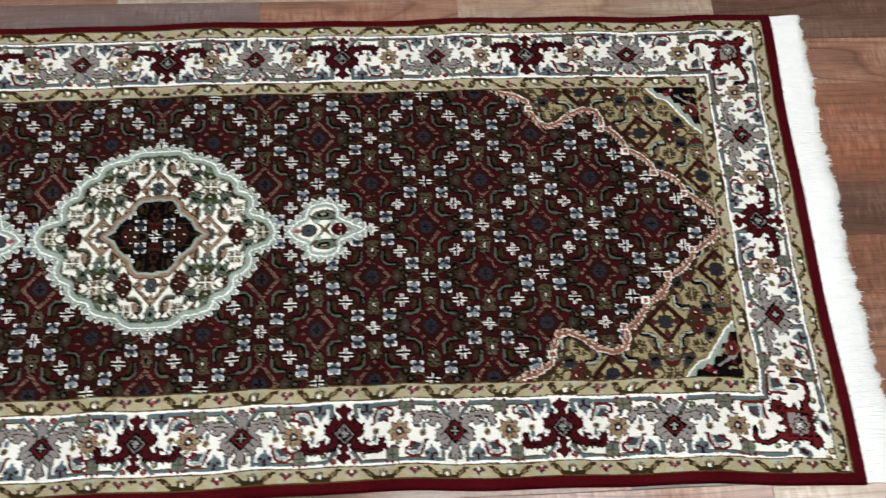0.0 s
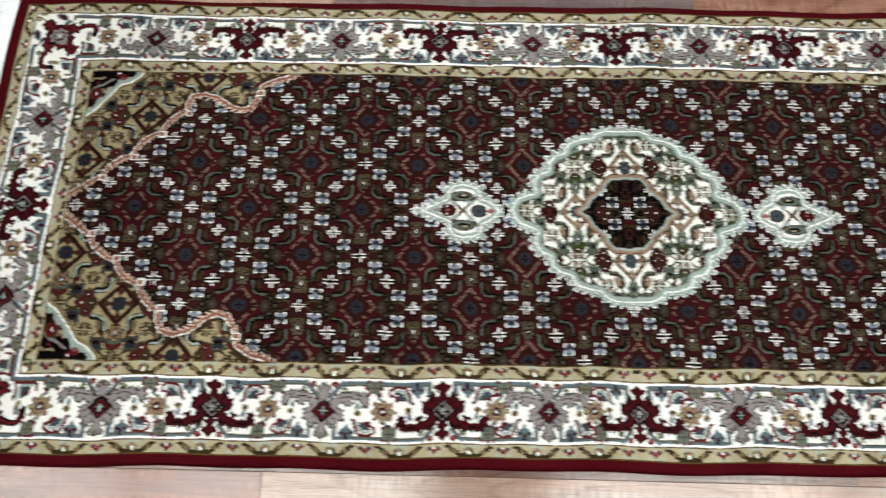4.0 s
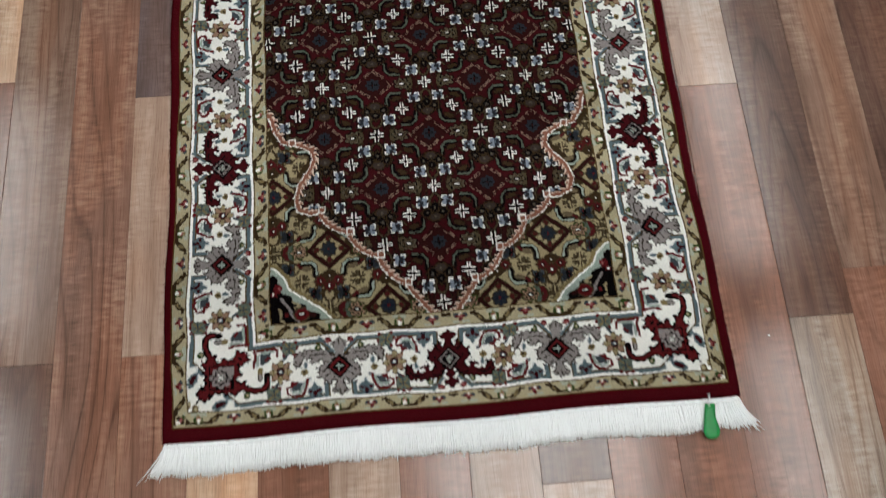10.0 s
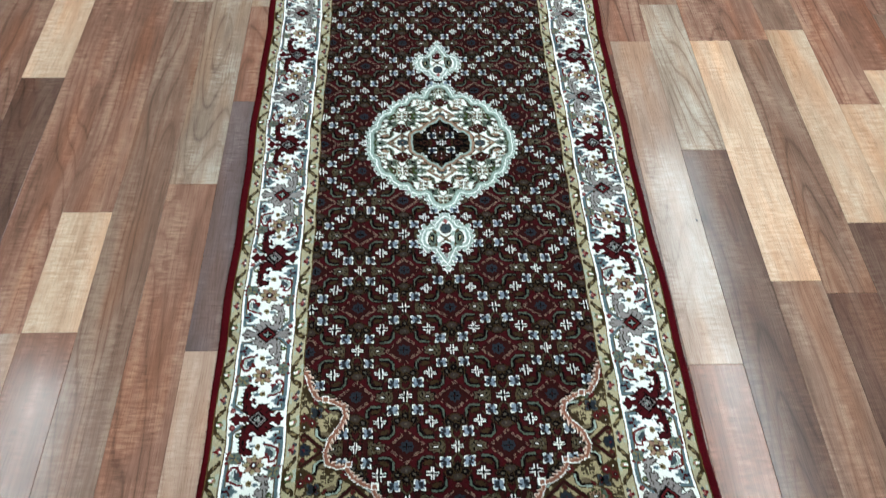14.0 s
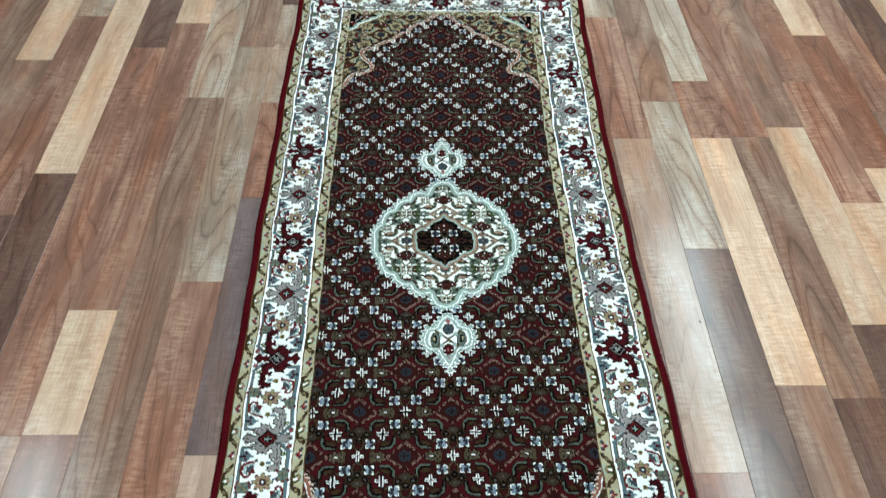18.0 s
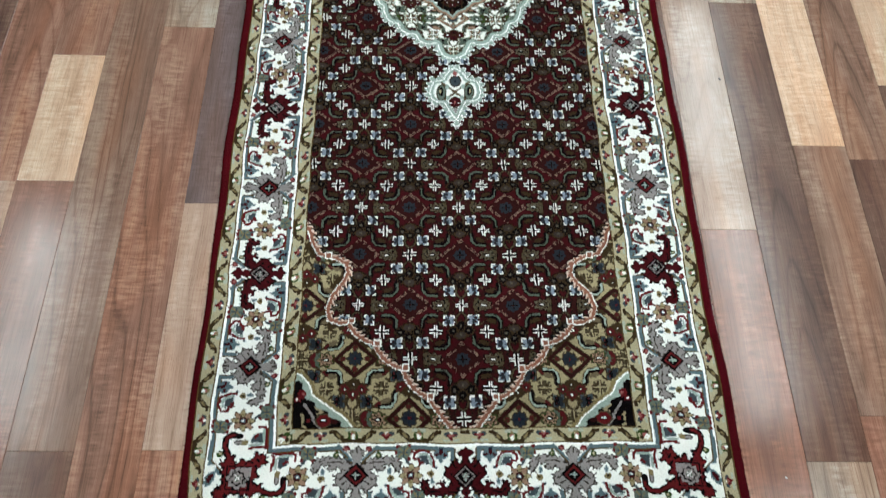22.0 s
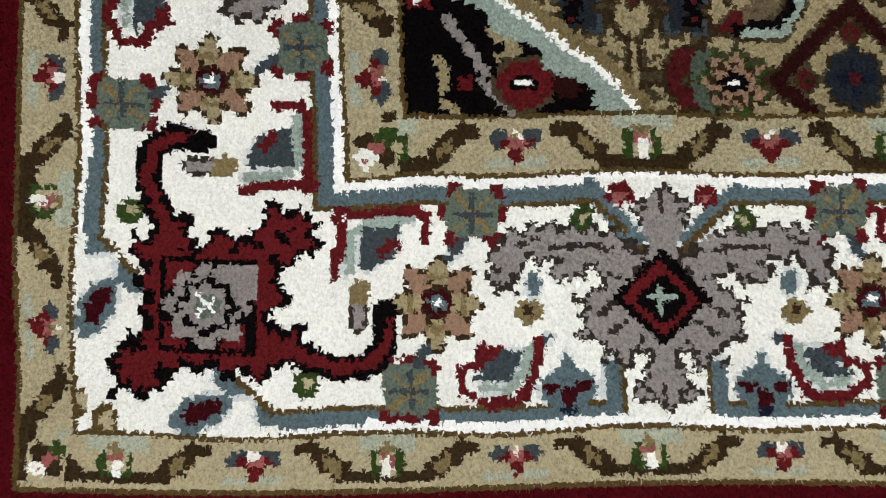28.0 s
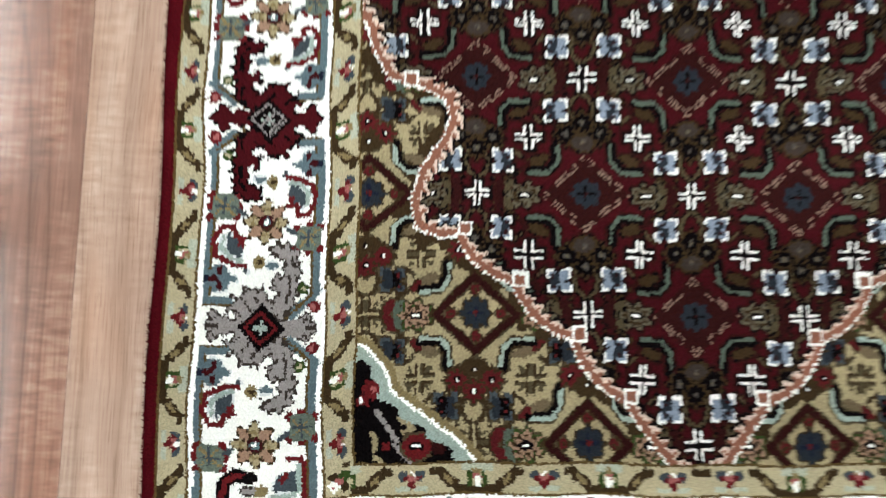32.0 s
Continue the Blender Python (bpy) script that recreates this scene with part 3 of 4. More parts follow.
def stamp(p0, w0, draw, along="w", flip=False, size=470, mirror=True, **kw):
    """Runs draw(a, b, put) round a point: a along the border, b outwards, in units of about a fifth of a millimetre."""
    h = size * UNIT
    i0, i1 = max(0, int((p0 - h) / KNOT)), min(NP, int((p0 + h) / KNOT) + 1)
    j0, j1 = max(0, int((w0 - h) / KNOT)), min(NW, int((w0 + h) / KNOT) + 1)
    p, w = (PP[i0:i1, j0:j1] - p0) / UNIT, (WW[i0:i1, j0:j1] - w0) / UNIT
    a, b = (w, p) if along == "w" else (p, w)
    view, reg = quarter[i0:i1, j0:j1], region[i0:i1, j0:j1]

    def put(mask, key):
        view[mask & (reg >= 4) & (reg < 7)] = DYE[key]
    draw(np.abs(a) if mirror else a, -b if flip else b, put, **kw)


def boteh(a, b, put, ca, cb, sa=1, sb=1):
    """A small paisley leaf: red hook, pale rim, blue heart."""
    x, y = (a - ca) * sa, (b - cb) * sb
    put(reach(x, y, [(-62, -50), (-55, 0), (-30, 48), (30, 60), (78, 36), (76, 0), (40, -8), (38, -38)]) < 9, "red")
    put(reach(x, y, [(-44, -34), (-34, 4), (-4, 34), (40, 30)]) < 8, "silver")
    put(inside(x, y, [(-36, -36), (34, -30), (30, 2), (60, 14), (30, 22), (-6, 18), (-26, -8)]), "slate")
    put(inside(x, y, [(0, -42), (36, -36), (34, -16), (8, -20)]), "red")


def palmette_unit(a, b, put, body, rim, heart):
    """The large border flower with its two hooked arms, feet, buds and leaves."""
    arm = [(35, -62), (80, -112), (150, -122), (205, -128), (262, -122), (292, -92), (290, -34), (262, -32), (250, -76), (216, -88), (186, -56), (152, -36), (118, -66), (88, -46), (60, -40)]
    wing = [(48, -56), (96, -30), (112, -6), (136, 2), (122, 30), (138, 56), (104, 66), (92, 104), (72, 80), (64, 118), (44, 92), (24, 84), (14, 60)]
    ja, jb = a + 5 * np.sign(np.sin(b * 0.17)), b + 5 * np.sign(np.sin(a * 0.17))      # stepped, leafy edges
    # broken inner line, dipping to the flower
    put((a < 128) & (b < -150) & (b > -212), "ivory")
    put(reach(a, b, [(130, -194), (44, -104)]) < 15, "blue")
    put(reach(a, b, [(122, -176), (40, -90)]) < 5, "brown")
    put(oval(a, b, 74, -184, 24, 20), "red")
    put(oval(a, b, 74, -180, 13, 9), "rose")
    # feet through the outer line
    put((a < 78) & (b > 166) & (b < 206), "ivory")
    put((a > 76) & (a < 102) & (b > 104) & (b < 196), "blue")
    put((a > 70) & (a < 78) & (b > 104) & (b < 196), "brown")
    if rim:
        for shape in (arm, wing):
            put(inside(ja, jb, shape) | (reach(ja, jb, shape + shape[:1]) < 11), rim)
        put(np.hypot(a, b + 146) < 50 + 8 * np.cos(5 * np.arctan2(b + 146, a) + 1.6), rim)
        put(np.hypot(a * 0.85, b - 150) < 46 + 7 * np.cos(5 * np.arctan2(b - 150, a) - 1.6), rim)
        put((a < 30) & (b > 60) & (b < 125), rim)
    else:
        for shape in (arm, wing):
            put((reach(ja, jb, shape + shape[:1]) < 11) & (np.sin(a * 0.12) * np.sin(b * 0.14) > -0.4), "smoke")
    for shape in (arm, wing):
        put(inside(ja, jb, shape), body)
    lob = np.arctan2(b + 146, a)
    put(np.hypot(a, b + 146) < 42 + 8 * np.cos(5 * lob + 1.6), body)
    lob = np.arctan2(b - 150, a)
    put(np.hypot(a * 0.85, b - 150) < 38 + 7 * np.cos(5 * lob - 1.6), body)
    put((a < 20) & (b > 60) & (b < 125), body)
    put((a < 26) & (b > -110) & (b < -60), body)
    if not rim:
        for pts in ([(0, -190), (0, -158)], [(44, -160), (24, -150)], [(0, 150), (0, 190)], [(26, 132), (44, 148), (22, 166)], [(92, -90), (150, -96), (190, -92)], [(216, -112), (250, -104)],
                    [(70, -4), (104, 24)], [(60, 40), (92, 62)], [(36, 70), (56, 96)]):
            put(reach(a, b, pts) < 4.5, "smoke")
        # ivory nicks between the lobes
        for pts in ([(126, -58), (112, -34), (128, -18)], [(116, 78), (100, 92)], [(30, 118), (34, 96)], [(176, -70), (196, -74)]):
            put(reach(a, b, pts) < 8, "ivory")
    else:
        # dark veins and ivory bites in the maroon
        for pts in ([(30, -96), (70, -104), (120, -96)], [(180, -104), (240, -106), (272, -80)], [(70, -10), (96, 18)], [(60, 60), (84, 84)]):
            put(reach(a, b, pts) < 5, "black")
        for pts in ([(128, -52), (116, -30), (134, -16)], [(118, 78), (104, 96)], [(34, 124), (40, 104)], [(176, -66), (200, -70)], [(30, -128), (44, -108)]):
            put(reach(a, b, pts) < 9, "ivory")
    # diamond heart
    t = a + np.abs(b)
    put(t < 84, "black")
    put(t < 66, heart[0])
    put(t < 47, heart[1])
    put((np.minimum(a, np.abs(b)) < 4.5) & (t < 30), heart[2])
    if heart[0] == "grey":
        put((t < 58) & (t > 48), "black")
        put((np.abs(a - np.abs(b)) < 4) & (t < 44), "grey")
    # bud beside the feet
    put(oval(a, b, 166, 150, 50, 36), "blue")
    put(oval(a, b, 166, 118, 12, 30), "blue")
    put(oval(a, b, 138, 146, 16, 10), "maroon")
    put(oval(a, b, 166, 164, 13, 18), "maroon")
    put(oval(a, b, 196, 146, 16, 10), "maroon")
    put(oval(a, b, 166, 188, 15, 9), "navy")
    # olive blob with its stem, small green flower
    put(oval(a, b, 222, -34, 13, 24), "blue")
    put(oval(a, b, 230, 14, 24, 22), "olive")
    put(oval(a, b, 230, 14, 10, 10), "umber")
    put(oval(a, b, 140, -146, 20, 20), "green")
    put(oval(a, b, 140, -146, 9, 9), "beige")
    put(oval(a, b, 200, 60, 13, 9), "slate")
    boteh(a, b, put, 274, 112)


def rosette_unit(a, b, put, sgn):
    a = a * sgn
    r, th = np.hypot(a, b), np.arctan2(b, a)
    # two green clasps on the border's lines
    for ca, cb in ((58, -158), (-50, 150)):
        x, y = a - ca, b - cb
        for dx, dy in ((-40, -42), (40, -42), (-40, 42), (40, 42), (0, -48), (0, 48), (-52, 0), (52, 0)):
            if abs(dx) + abs(dy) > 70 or cb > 0 and dx == 0 or cb < 0 and dy == 0:
                put(oval(x, y, dx * 0.95, dy, 16, 14), "red")
        put((np.abs(x) < 46) & (np.abs(y) < 42) & (np.abs(x) + np.abs(y) < 72), "sage")
        put((np.abs(np.abs(x) - np.abs(y)) < 6) & (np.hypot(x, y) < 44), "olive")
        put((np.minimum(np.abs(x), np.abs(y)) < 4) & (np.hypot(x, y) < 34), "slate")
    put(reach(a, b, [(20, -80), (40, -112)]) < 8, "slate")
    put(reach(a, b, [(-20, 80), (-36, 108)]) < 8, "slate")
    # eight petals
    put(r < 74 + 13 * np.cos(8 * th), "umber")
    put((r < 66 + 13 * np.cos(8 * th)) & (np.cos(4 * th) > 0), "cream")
    put((r < 66 + 13 * np.cos(8 * th)) & (np.cos(4 * th) > 0) & (np.hypot(r - 46, 0) < 5), "olive")
    put((r < 66 + 13 * np.cos(8 * th)) & (np.cos(4 * th) <= 0), "taupe")
    put((np.abs(np.cos(4 * th)) < 0.16) & (r < 62), "umber")
    put(r < 30, "umber")
    put(r < 25, "maroon")
    put(r < 15, "blue")
    put(r < 8, "white")


def corner_unit(a, b, put):
    """Set on the diagonal; a runs inwards along the end, b outwards."""
    a = -a
    for dx, dy in ((a, b), (-b, -a)):
        put(reach(dx, dy, [(-192, -260), (-192, -100), (-118, -26)]) < 13, "blue")
        put(reach(dx, dy, [(-176, -260), (-176, -106), (-108, -38)]) < 4.5, "brown")
        put((dx < -198) & (dx > -213) & (dy > -120) & (dy < 200), "ivory")
        put((dx < -150) & (dx > -213) & (dy > -80) & (dy < 200), "ivory")
        put(oval(dx + dy * 0.35, dy, -176, 10, 30, 50), "blue")
        put(oval(dx + dy * 0.35, dy, -176, 8, 17, 34), "maroon")
        put(oval(dx, dy, -200, 168, 27, 22), "brown")
        put(oval(dx, dy, -200, 168, 17, 13), "beige")
        put(oval(dx, dy, -132, -166, 24, 22), "green")
        put(oval(dx, dy, -132, -166, 10, 9), "beige")
        put(oval(dx, dy, 18, -256, 24, 20), "olive")
        put(oval(dx, dy, -22, -256, 24, 10), "grey")
    hook = [(-16, -304), (-70, -306), (-104, -280), (-112, -226), (-92, -176), (-72, -138), (-92, -92)]
    limb = [(0.93 * lx, 0.93 * ly) for lx, ly in ((-134, -112), (-96, -128), (-84, -168), (-52, -176), (-38, -128), (-50, -96), (-22, -102), (6, -128), (36, -142), (44, -100), (84, -92), (92, -128), (132, -128), (150, -158), (186, -164),
            (180, -128), (196, -112), (150, -84), (118, -84), (112, -52), (128, -22), (112, 2), (84, 20), (112, 40), (112, 84), (84, 112), (40, 112), (-20, 106), (-84, 112), (-112, 84), (-106, 20), (-112, -40), (-112, -70))]
    foot = [(-152, 92), (-112, 84), (-100, 56), (-74, 60), (-70, 100), (-60, 112), (-84, 130), (-84, 148), (-116, 142), (-148, 150), (-140, 118)]
    for key, grow in (("black", 9), ("red", 0)):
        for dx, dy in ((a, b), (-b, -a)):
            put(reach(dx, dy, hook) < 13 + grow - (3 if grow == 0 else 0), key)
            kx, ky = dx + 6 * np.sign(np.sin(dy * 0.13)), dy + 6 * np.sign(np.sin(dx * 0.13))
            for shape in (limb, foot):
                put(inside(kx, ky, shape) & ((reach(kx, ky, shape + shape[:1]) > 5) | (grow > 0)) | (reach(kx, ky, shape + shape[:1]) < grow), key)
    for dx, dy in ((a, b), (-b, -a)):
        put(reach(dx, dy, [(-14, -300), (-34, -298)]) < 12, "black")
    put(np.maximum(np.abs(a), np.abs(b)) < 80, "black")
    put((np.maximum(np.abs(a), np.abs(b)) < 70) & (np.abs(a) + np.abs(b) > 92), "red")
    put(np.maximum(np.abs(a - 50), np.abs(b + 46)) < 32, "grey")
    r, th = np.hypot(a, b), np.arctan2(b, a)
    put(r < 66 + 9 * np.cos(8 * th), "grey")
    put((np.abs(r - 42 - 6 * np.cos(8 * th)) < 6), "black")
    put(r < 22, "sage")
    put((np.abs(np.abs(a) - np.abs(b)) < 4) & (r < 24), "white")
    for dx, dy, s in ((a, b, 1), (-b, -a, 1)):
        x, y = dx - 110, dy + 285
        put(reach(x, y, [(0, -84), (44, -80), (52, -36), (50, 30), (58, 74), (30, 66), (-62, 70)]) < 9, "red")
        put(reach(x, y, [(36, -56), (34, 20), (10, 44), (-56, 50)]) < 8, "silver")
        put(inside(x, y, [(-30, -30), (24, -36), (26, 26), (-40, 34), (-56, 22)]), "slate")
        put(inside(x, y, [(-34, -8), (-8, -44), (0, -20), (-20, 6)]), "red")


SIDE = ((0.0, "m"), (0.145, "d"), (0.293, "m"), (0.460, "d"), (0.625, "m"), (0.783, "d"), (0.957, "m"))
CROSSWAYS = ((0.0, "m"), (0.155, "d"), (0.320, "m"))
LOOKS = dict(d=dict(body="grey", rim="", heart=("red", "black", "silver"), flip=False), m=dict(body="garnet", rim="black", heart=("grey", "black", "silver"), flip=True))
for along, line, row in (("p", SIDE_LINE, SIDE), ("w", END_LINE, CROSSWAYS)):
    for (c0, k0), (c1, k1) in zip(row, row[1:]):
        mid, sgn = (c0 + c1) / 2, 1 if k1 == "d" else -1
        spot = (mid, line) if along == "p" else (line, mid)
        stamp(*spot, rosette_unit, along, size=215, mirror=False, sgn=sgn)
    for c, kind in row[:-1]:
        spot = (c, line) if along == "p" else (line, c)
        stamp(*spot, palmette_unit, along, size=380, **LOOKS[kind])
stamp(END_LINE, SIDE_LINE, corner_unit, "w", size=395, mirror=False)


def guard(low, high, flip):
    """Meandering vine with two kinds of blossom in a narrow band."""
    a = ALONG
    h = (high - low) / 2
    b = ((RING - low) / h - 1) * (-1 if flip else 1)
    band = (RING > low) & (RING < high)
    ph = ((a - 0.0205) / 0.0945) % 1.0
    d = np.minimum(ph, 1 - ph) * 2            # 0 at the winged blossom, 1 at the green one

    def put(mask, key):
        quarter[band & mask] = DYE[key]
    put((np.abs(d - 0.14) < 0.1) & (b > 0.45) & (b < 0.9), "haze")
    put((np.abs(d - 0.9) < 0.12) & (b < -0.5), "haze")
    wave = 0.78 - 1.4 * np.clip((0.74 - d) / 0.34, 0, 1)
    near = np.abs(b - wave)
    slope = (d > 0.40) & (d < 0.74)
    put((near < 0.27) & (d > 0.30), "umber")
    put(slope & (near < 0.52) & (np.abs(d - 0.57) < 0.15), "umber")
    put(slope & (near < 0.26) & (np.abs(d - 0.57) < 0.06), "olive")
    put((np.abs(b - 0.82) < 0.13) & (d > 0.72) & (d < 0.84), "umber")
    # winged blossom
    x, y = d * 0.04725 / h, b
    put(oval(x, y, 0.62, -0.3, 0.5, 0.34), "slate")
    put(oval(x, y, 0.40, -0.12, 0.36, 0.24), "red")
    put(oval(x, y, 0.0, 0.28, 0.34, 0.34), "red")
    put(oval(x, y, 0.0, -0.22, 0.36, 0.3), "rose")
    put(oval(x, y, 0.0, -0.42, 0.2, 0.18), "bone")
    put(oval(x, y, 0.0, -0.40, 0.09, 0.09), "olive")
    # green blossom
    x = (1 - d) * 0.04725 / h
    put(oval(x, y, 0.48, 0.1, 0.3, 0.62), "green")
    put(oval(x, y, 0.0, 0.02, 0.42, 0.7), "beige")
    put(oval(x, y, 0.0, -0.5, 0.34, 0.26), "olive")
    put(oval(x, y, 0.16, -0.05, 0.16, 0.3), "rose")
    put(oval(x, y, 0.0, 0.3, 0.26, 0.4), "ivory")


guard(-0.0674, -0.0484, False)
guard(0.0480, 0.0645, False)
outlined(quarter, "ivory", ["blue", "slate", "silver"], "mist")
# square blossoms where the guards turn
for low, high in ((-0.0674, -0.0484), (0.0480, 0.0645)):
    c, h = (low + high) / 2, (high - low) / 2
    x, y = (PP - END_LINE - c) / h, (WW - SIDE_LINE - c) / h
    square = np.maximum(np.abs(x), np.abs(y)) < 0.95
    quarter[square] = DYE["beige"]
    for cx, cy, r, key in ((-0.4, -0.4, 0.42, "green"), (0.4, -0.4, 0.36, "umber"), (-0.4, 0.4, 0.36, "umber"), (0.35, 0.35, 0.42, "ivory"), (-0.05, -0.05, 0.3, "rose"), (0.35, 0.35, 0.16, "rose")):
        quarter[square & (np.hypot(x - cx, y - cy) < r)] = DYE[key]

# -- knots: the cartoon is tied on a grid of about two millimetres --
quarter, region = quarter[1::2, 1::2].copy(), region[1::2, 1::2].copy()
outlined(quarter, "ivory", ["grey"], "smoke")
quarter, region = (np.repeat(np.repeat(c, 2, 0), 2, 1) for c in (quarter, region))
NP, NW = quarter.shape

# -- weave the whole: mirror the quarter, with the small wander of handwork; the weave is finest at the near end --
HALF_U, HALF_V = 1.0435, 0.4015
rng = np.random.default_rng(5)


def rug_place(u, v):
    """Where a spot of the design lies on the floor: the far half is a little skewed and drawn aside."""
    far = np.clip(u / 0.957, 0, 2)
    x = u + np.where(v > 0, 0.045, 0.018) * v * far
    y = v * (1 + np.where(v > 0, 0.018, 0.028) * far ** 2) - 0.0155 * far ** 2
    side = (v / 0.4) ** 2
    y = y + side * np.sign(v) * (0.0016 * np.sin(u * 13.0 + 0.5) + 0.0011 * np.sin(u * 29.0))
    x = x + (u / 1.04) ** 4 * 0.0016 * np.sin(v * 19.0 + np.sign(u))
    return x, y


PILE = 0.0115
# where the border's flowers came out along each side, beside the cartoon
DRAWN = (-1.05, -0.957, -0.783, -0.625, -0.46, -0.293, -0.145, 0.0, 0.145, 0.293, 0.46, 0.625, 0.783, 0.957, 1.05)
TIED_NORTH = (-1.05, -0.957, -0.792, -0.6335, -0.473, -0.302, -0.143, 0.001, 0.1455, 0.291, 0.4493, 0.602, 0.7785, 0.957, 1.05)
TIED_SOUTH = (-1.05, -0.955, -0.7855, -0.622, -0.465, -0.290, -0.138, -0.0065, 0.141, 0.2885, 0.4477, 0.6046, 0.7696, 0.957, 1.05)


def loom(u0, u1, pitch):
    """A stretch of the rug as a sheet of knots: corners, quads, dyes, regions and the knots' design places."""
    nu, nv = round((u1 - u0) / pitch), 2 * round(HALF_V / pitch)
    eu, ev = np.linspace(u0, u1, nu + 1), np.linspace(-HALF_V, HALF_V, nv + 1)
    vu, vv = np.meshgrid(eu, ev, indexing="ij")
    vx, vy = rug_place(vu, vv)
    rim = np.minimum(HALF_U - np.abs(vu), HALF_V - np.abs(vv))
    roll = np.clip(rim / 0.006, 0, 1)
    body = (roll >= 1) & (vu > u0) & (vu < u1)
    vz = PILE + 0.00042 * rng.standard_normal(vu.shape) + 0.0007 * np.sin(vu * 9 + 2) * np.sin(vv * 17) + 0.0005 * np.sin(vu * 31 + vv * 12)
    vz = 0.0035 + (vz - 0.0035) * np.sqrt(1 - (1 - roll) ** 2)
    vx = vx + 0.27 * pitch * rng.standard_normal(vu.shape) * body
    vy = vy + 0.27 * pitch * rng.standard_normal(vu.shape) * body
    cu, cv = np.meshgrid((eu[1:] + eu[:-1]) / 2, (ev[1:] + ev[:-1]) / 2, indexing="ij")
    inner = np.clip((0.066 - np.maximum(np.abs(cu) - END_LINE, np.abs(cv) - SIDE_LINE)) * 200, 0, 1)
    du = inner * (0.0009 * np.sin(cv * 66 + 0.3 * np.sin(cu * 31)) + 0.0008 * np.sin(cu * 19 + 1.0) + 0.00022 * rng.standard_normal(cu.shape))
    dv = inner * (0.0009 * np.sin(cu * 56 + 2.0) + 0.0007 * np.sin(cv * 42 + cu * 10) + 0.0002 * rng.standard_normal(cu.shape))
    border = np.clip((np.abs(cv) - 0.245) / 0.02, 0, 1) * (np.abs(cu) < 0.93)
    du = du + border * (np.where(cv > 0, np.interp(cu, TIED_NORTH, DRAWN), np.interp(cu, TIED_SOUTH, DRAWN)) - cu)
    dv = dv - 0.0042 * np.clip((cv - 0.34) / 0.04, 0, 1) * np.clip((-0.5 - cu) / 0.12, 0, 1) * np.clip((cu + 0.99) / 0.05, 0, 1)
    i = np.clip(np.rint(np.abs(cu + du) / KNOT), 0, NP - 1).astype(int)
    j = np.clip(np.rint(np.abs(cv + dv) / KNOT), 0, NW - 1).astype(int)
    vid = np.arange((nu + 1) * (nv + 1)).reshape(nu + 1, nv + 1)
    quads = np.stack([vid[:-1, :-1], vid[1:, :-1], vid[1:, 1:], vid[:-1, 1:]], -1).reshape(-1, 4)
    return np.stack([vx, vy, vz], -1).reshape(-1, 3), quads, quarter[i, j].reshape(-1), region[i, j].reshape(-1), cu.reshape(-1), cv.reshape(-1)


STRETCHES = ((-HALF_U, -0.74, 0.00097), (-0.74, 0.45, 0.00105), (0.45, HALF_U, 0.0015))
sheets = [loom(*st) for st in STRETCHES]
grid = np.concatenate([sh[0] for sh in sheets])
quads = np.concatenate([sh[1] + sum(len(q[0]) for q in sheets[:n]) for n, sh in enumerate(sheets)])
cloth, cloth_part, gu, gv = (np.concatenate([sh[n] for sh in sheets]) for n in (2, 3, 4, 5))
rug = tagged(new("runner_rug"), "dark red knotted wool runner rug with ivory border and white fringe", "rug")


def woven(name, mask, label):
    chosen = quads[mask]
    dyes = cloth[mask]
    used, flat = np.unique(chosen, return_inverse=True)
    me = bpy.data.meshes.new(name)
    me.vertices.add(len(used))
    me.vertices.foreach_set("co", grid[used].astype(np.float32).reshape(-1))
    me.loops.add(len(chosen) * 4)
    me.loops.foreach_set("vertex_index", flat.reshape(-1).astype(np.int32))
    me.polygons.add(len(chosen))
    me.polygons.foreach_set("loop_start", np.arange(0, len(chosen) * 4, 4, dtype=np.int32))
    present = np.unique(dyes)
    slot = np.zeros(len(DYE_NAMES), np.int32)
    for i, dye in enumerate(present):
        me.materials.append(WOOLS[dye])
        slot[dye] = i
    me.polygons.foreach_set("material_index", slot[dyes])
    me.update(calc_edges=True)
    me.polygons.foreach_set("use_smooth", np.ones(len(chosen), bool))
    ob = new(name, me)
    ob.parent = rug
    return tagged(ob, label)


woven("field", cloth_part == 0, "dark maroon pile field with a herati pattern of white and blue flowers")
woven("medallion", cloth_part == 2, "ivory scalloped medallion with a dark heart and silver rim")
for half in (gu < 0, gu > 0):
    woven("pendant", (cloth_part == 3) & half, "small silver-edged ivory pendant")
    for wing in (gv < 0, gv > 0):
        woven("corner_spandrel", (cloth_part == 1) & half & wing, "cream and brown scalloped corner")
woven("inner_guard_border", cloth_part == 4, "narrow beige border with a brown vine")
woven("main_border", cloth_part == 5, "ivory main border with grey and maroon palmettes")
woven("outer_guard_border", cloth_part == 6, "narrow beige outer border with a brown vine")
woven("edge_binding", cloth_part == 7, "plain dark red pile edge")



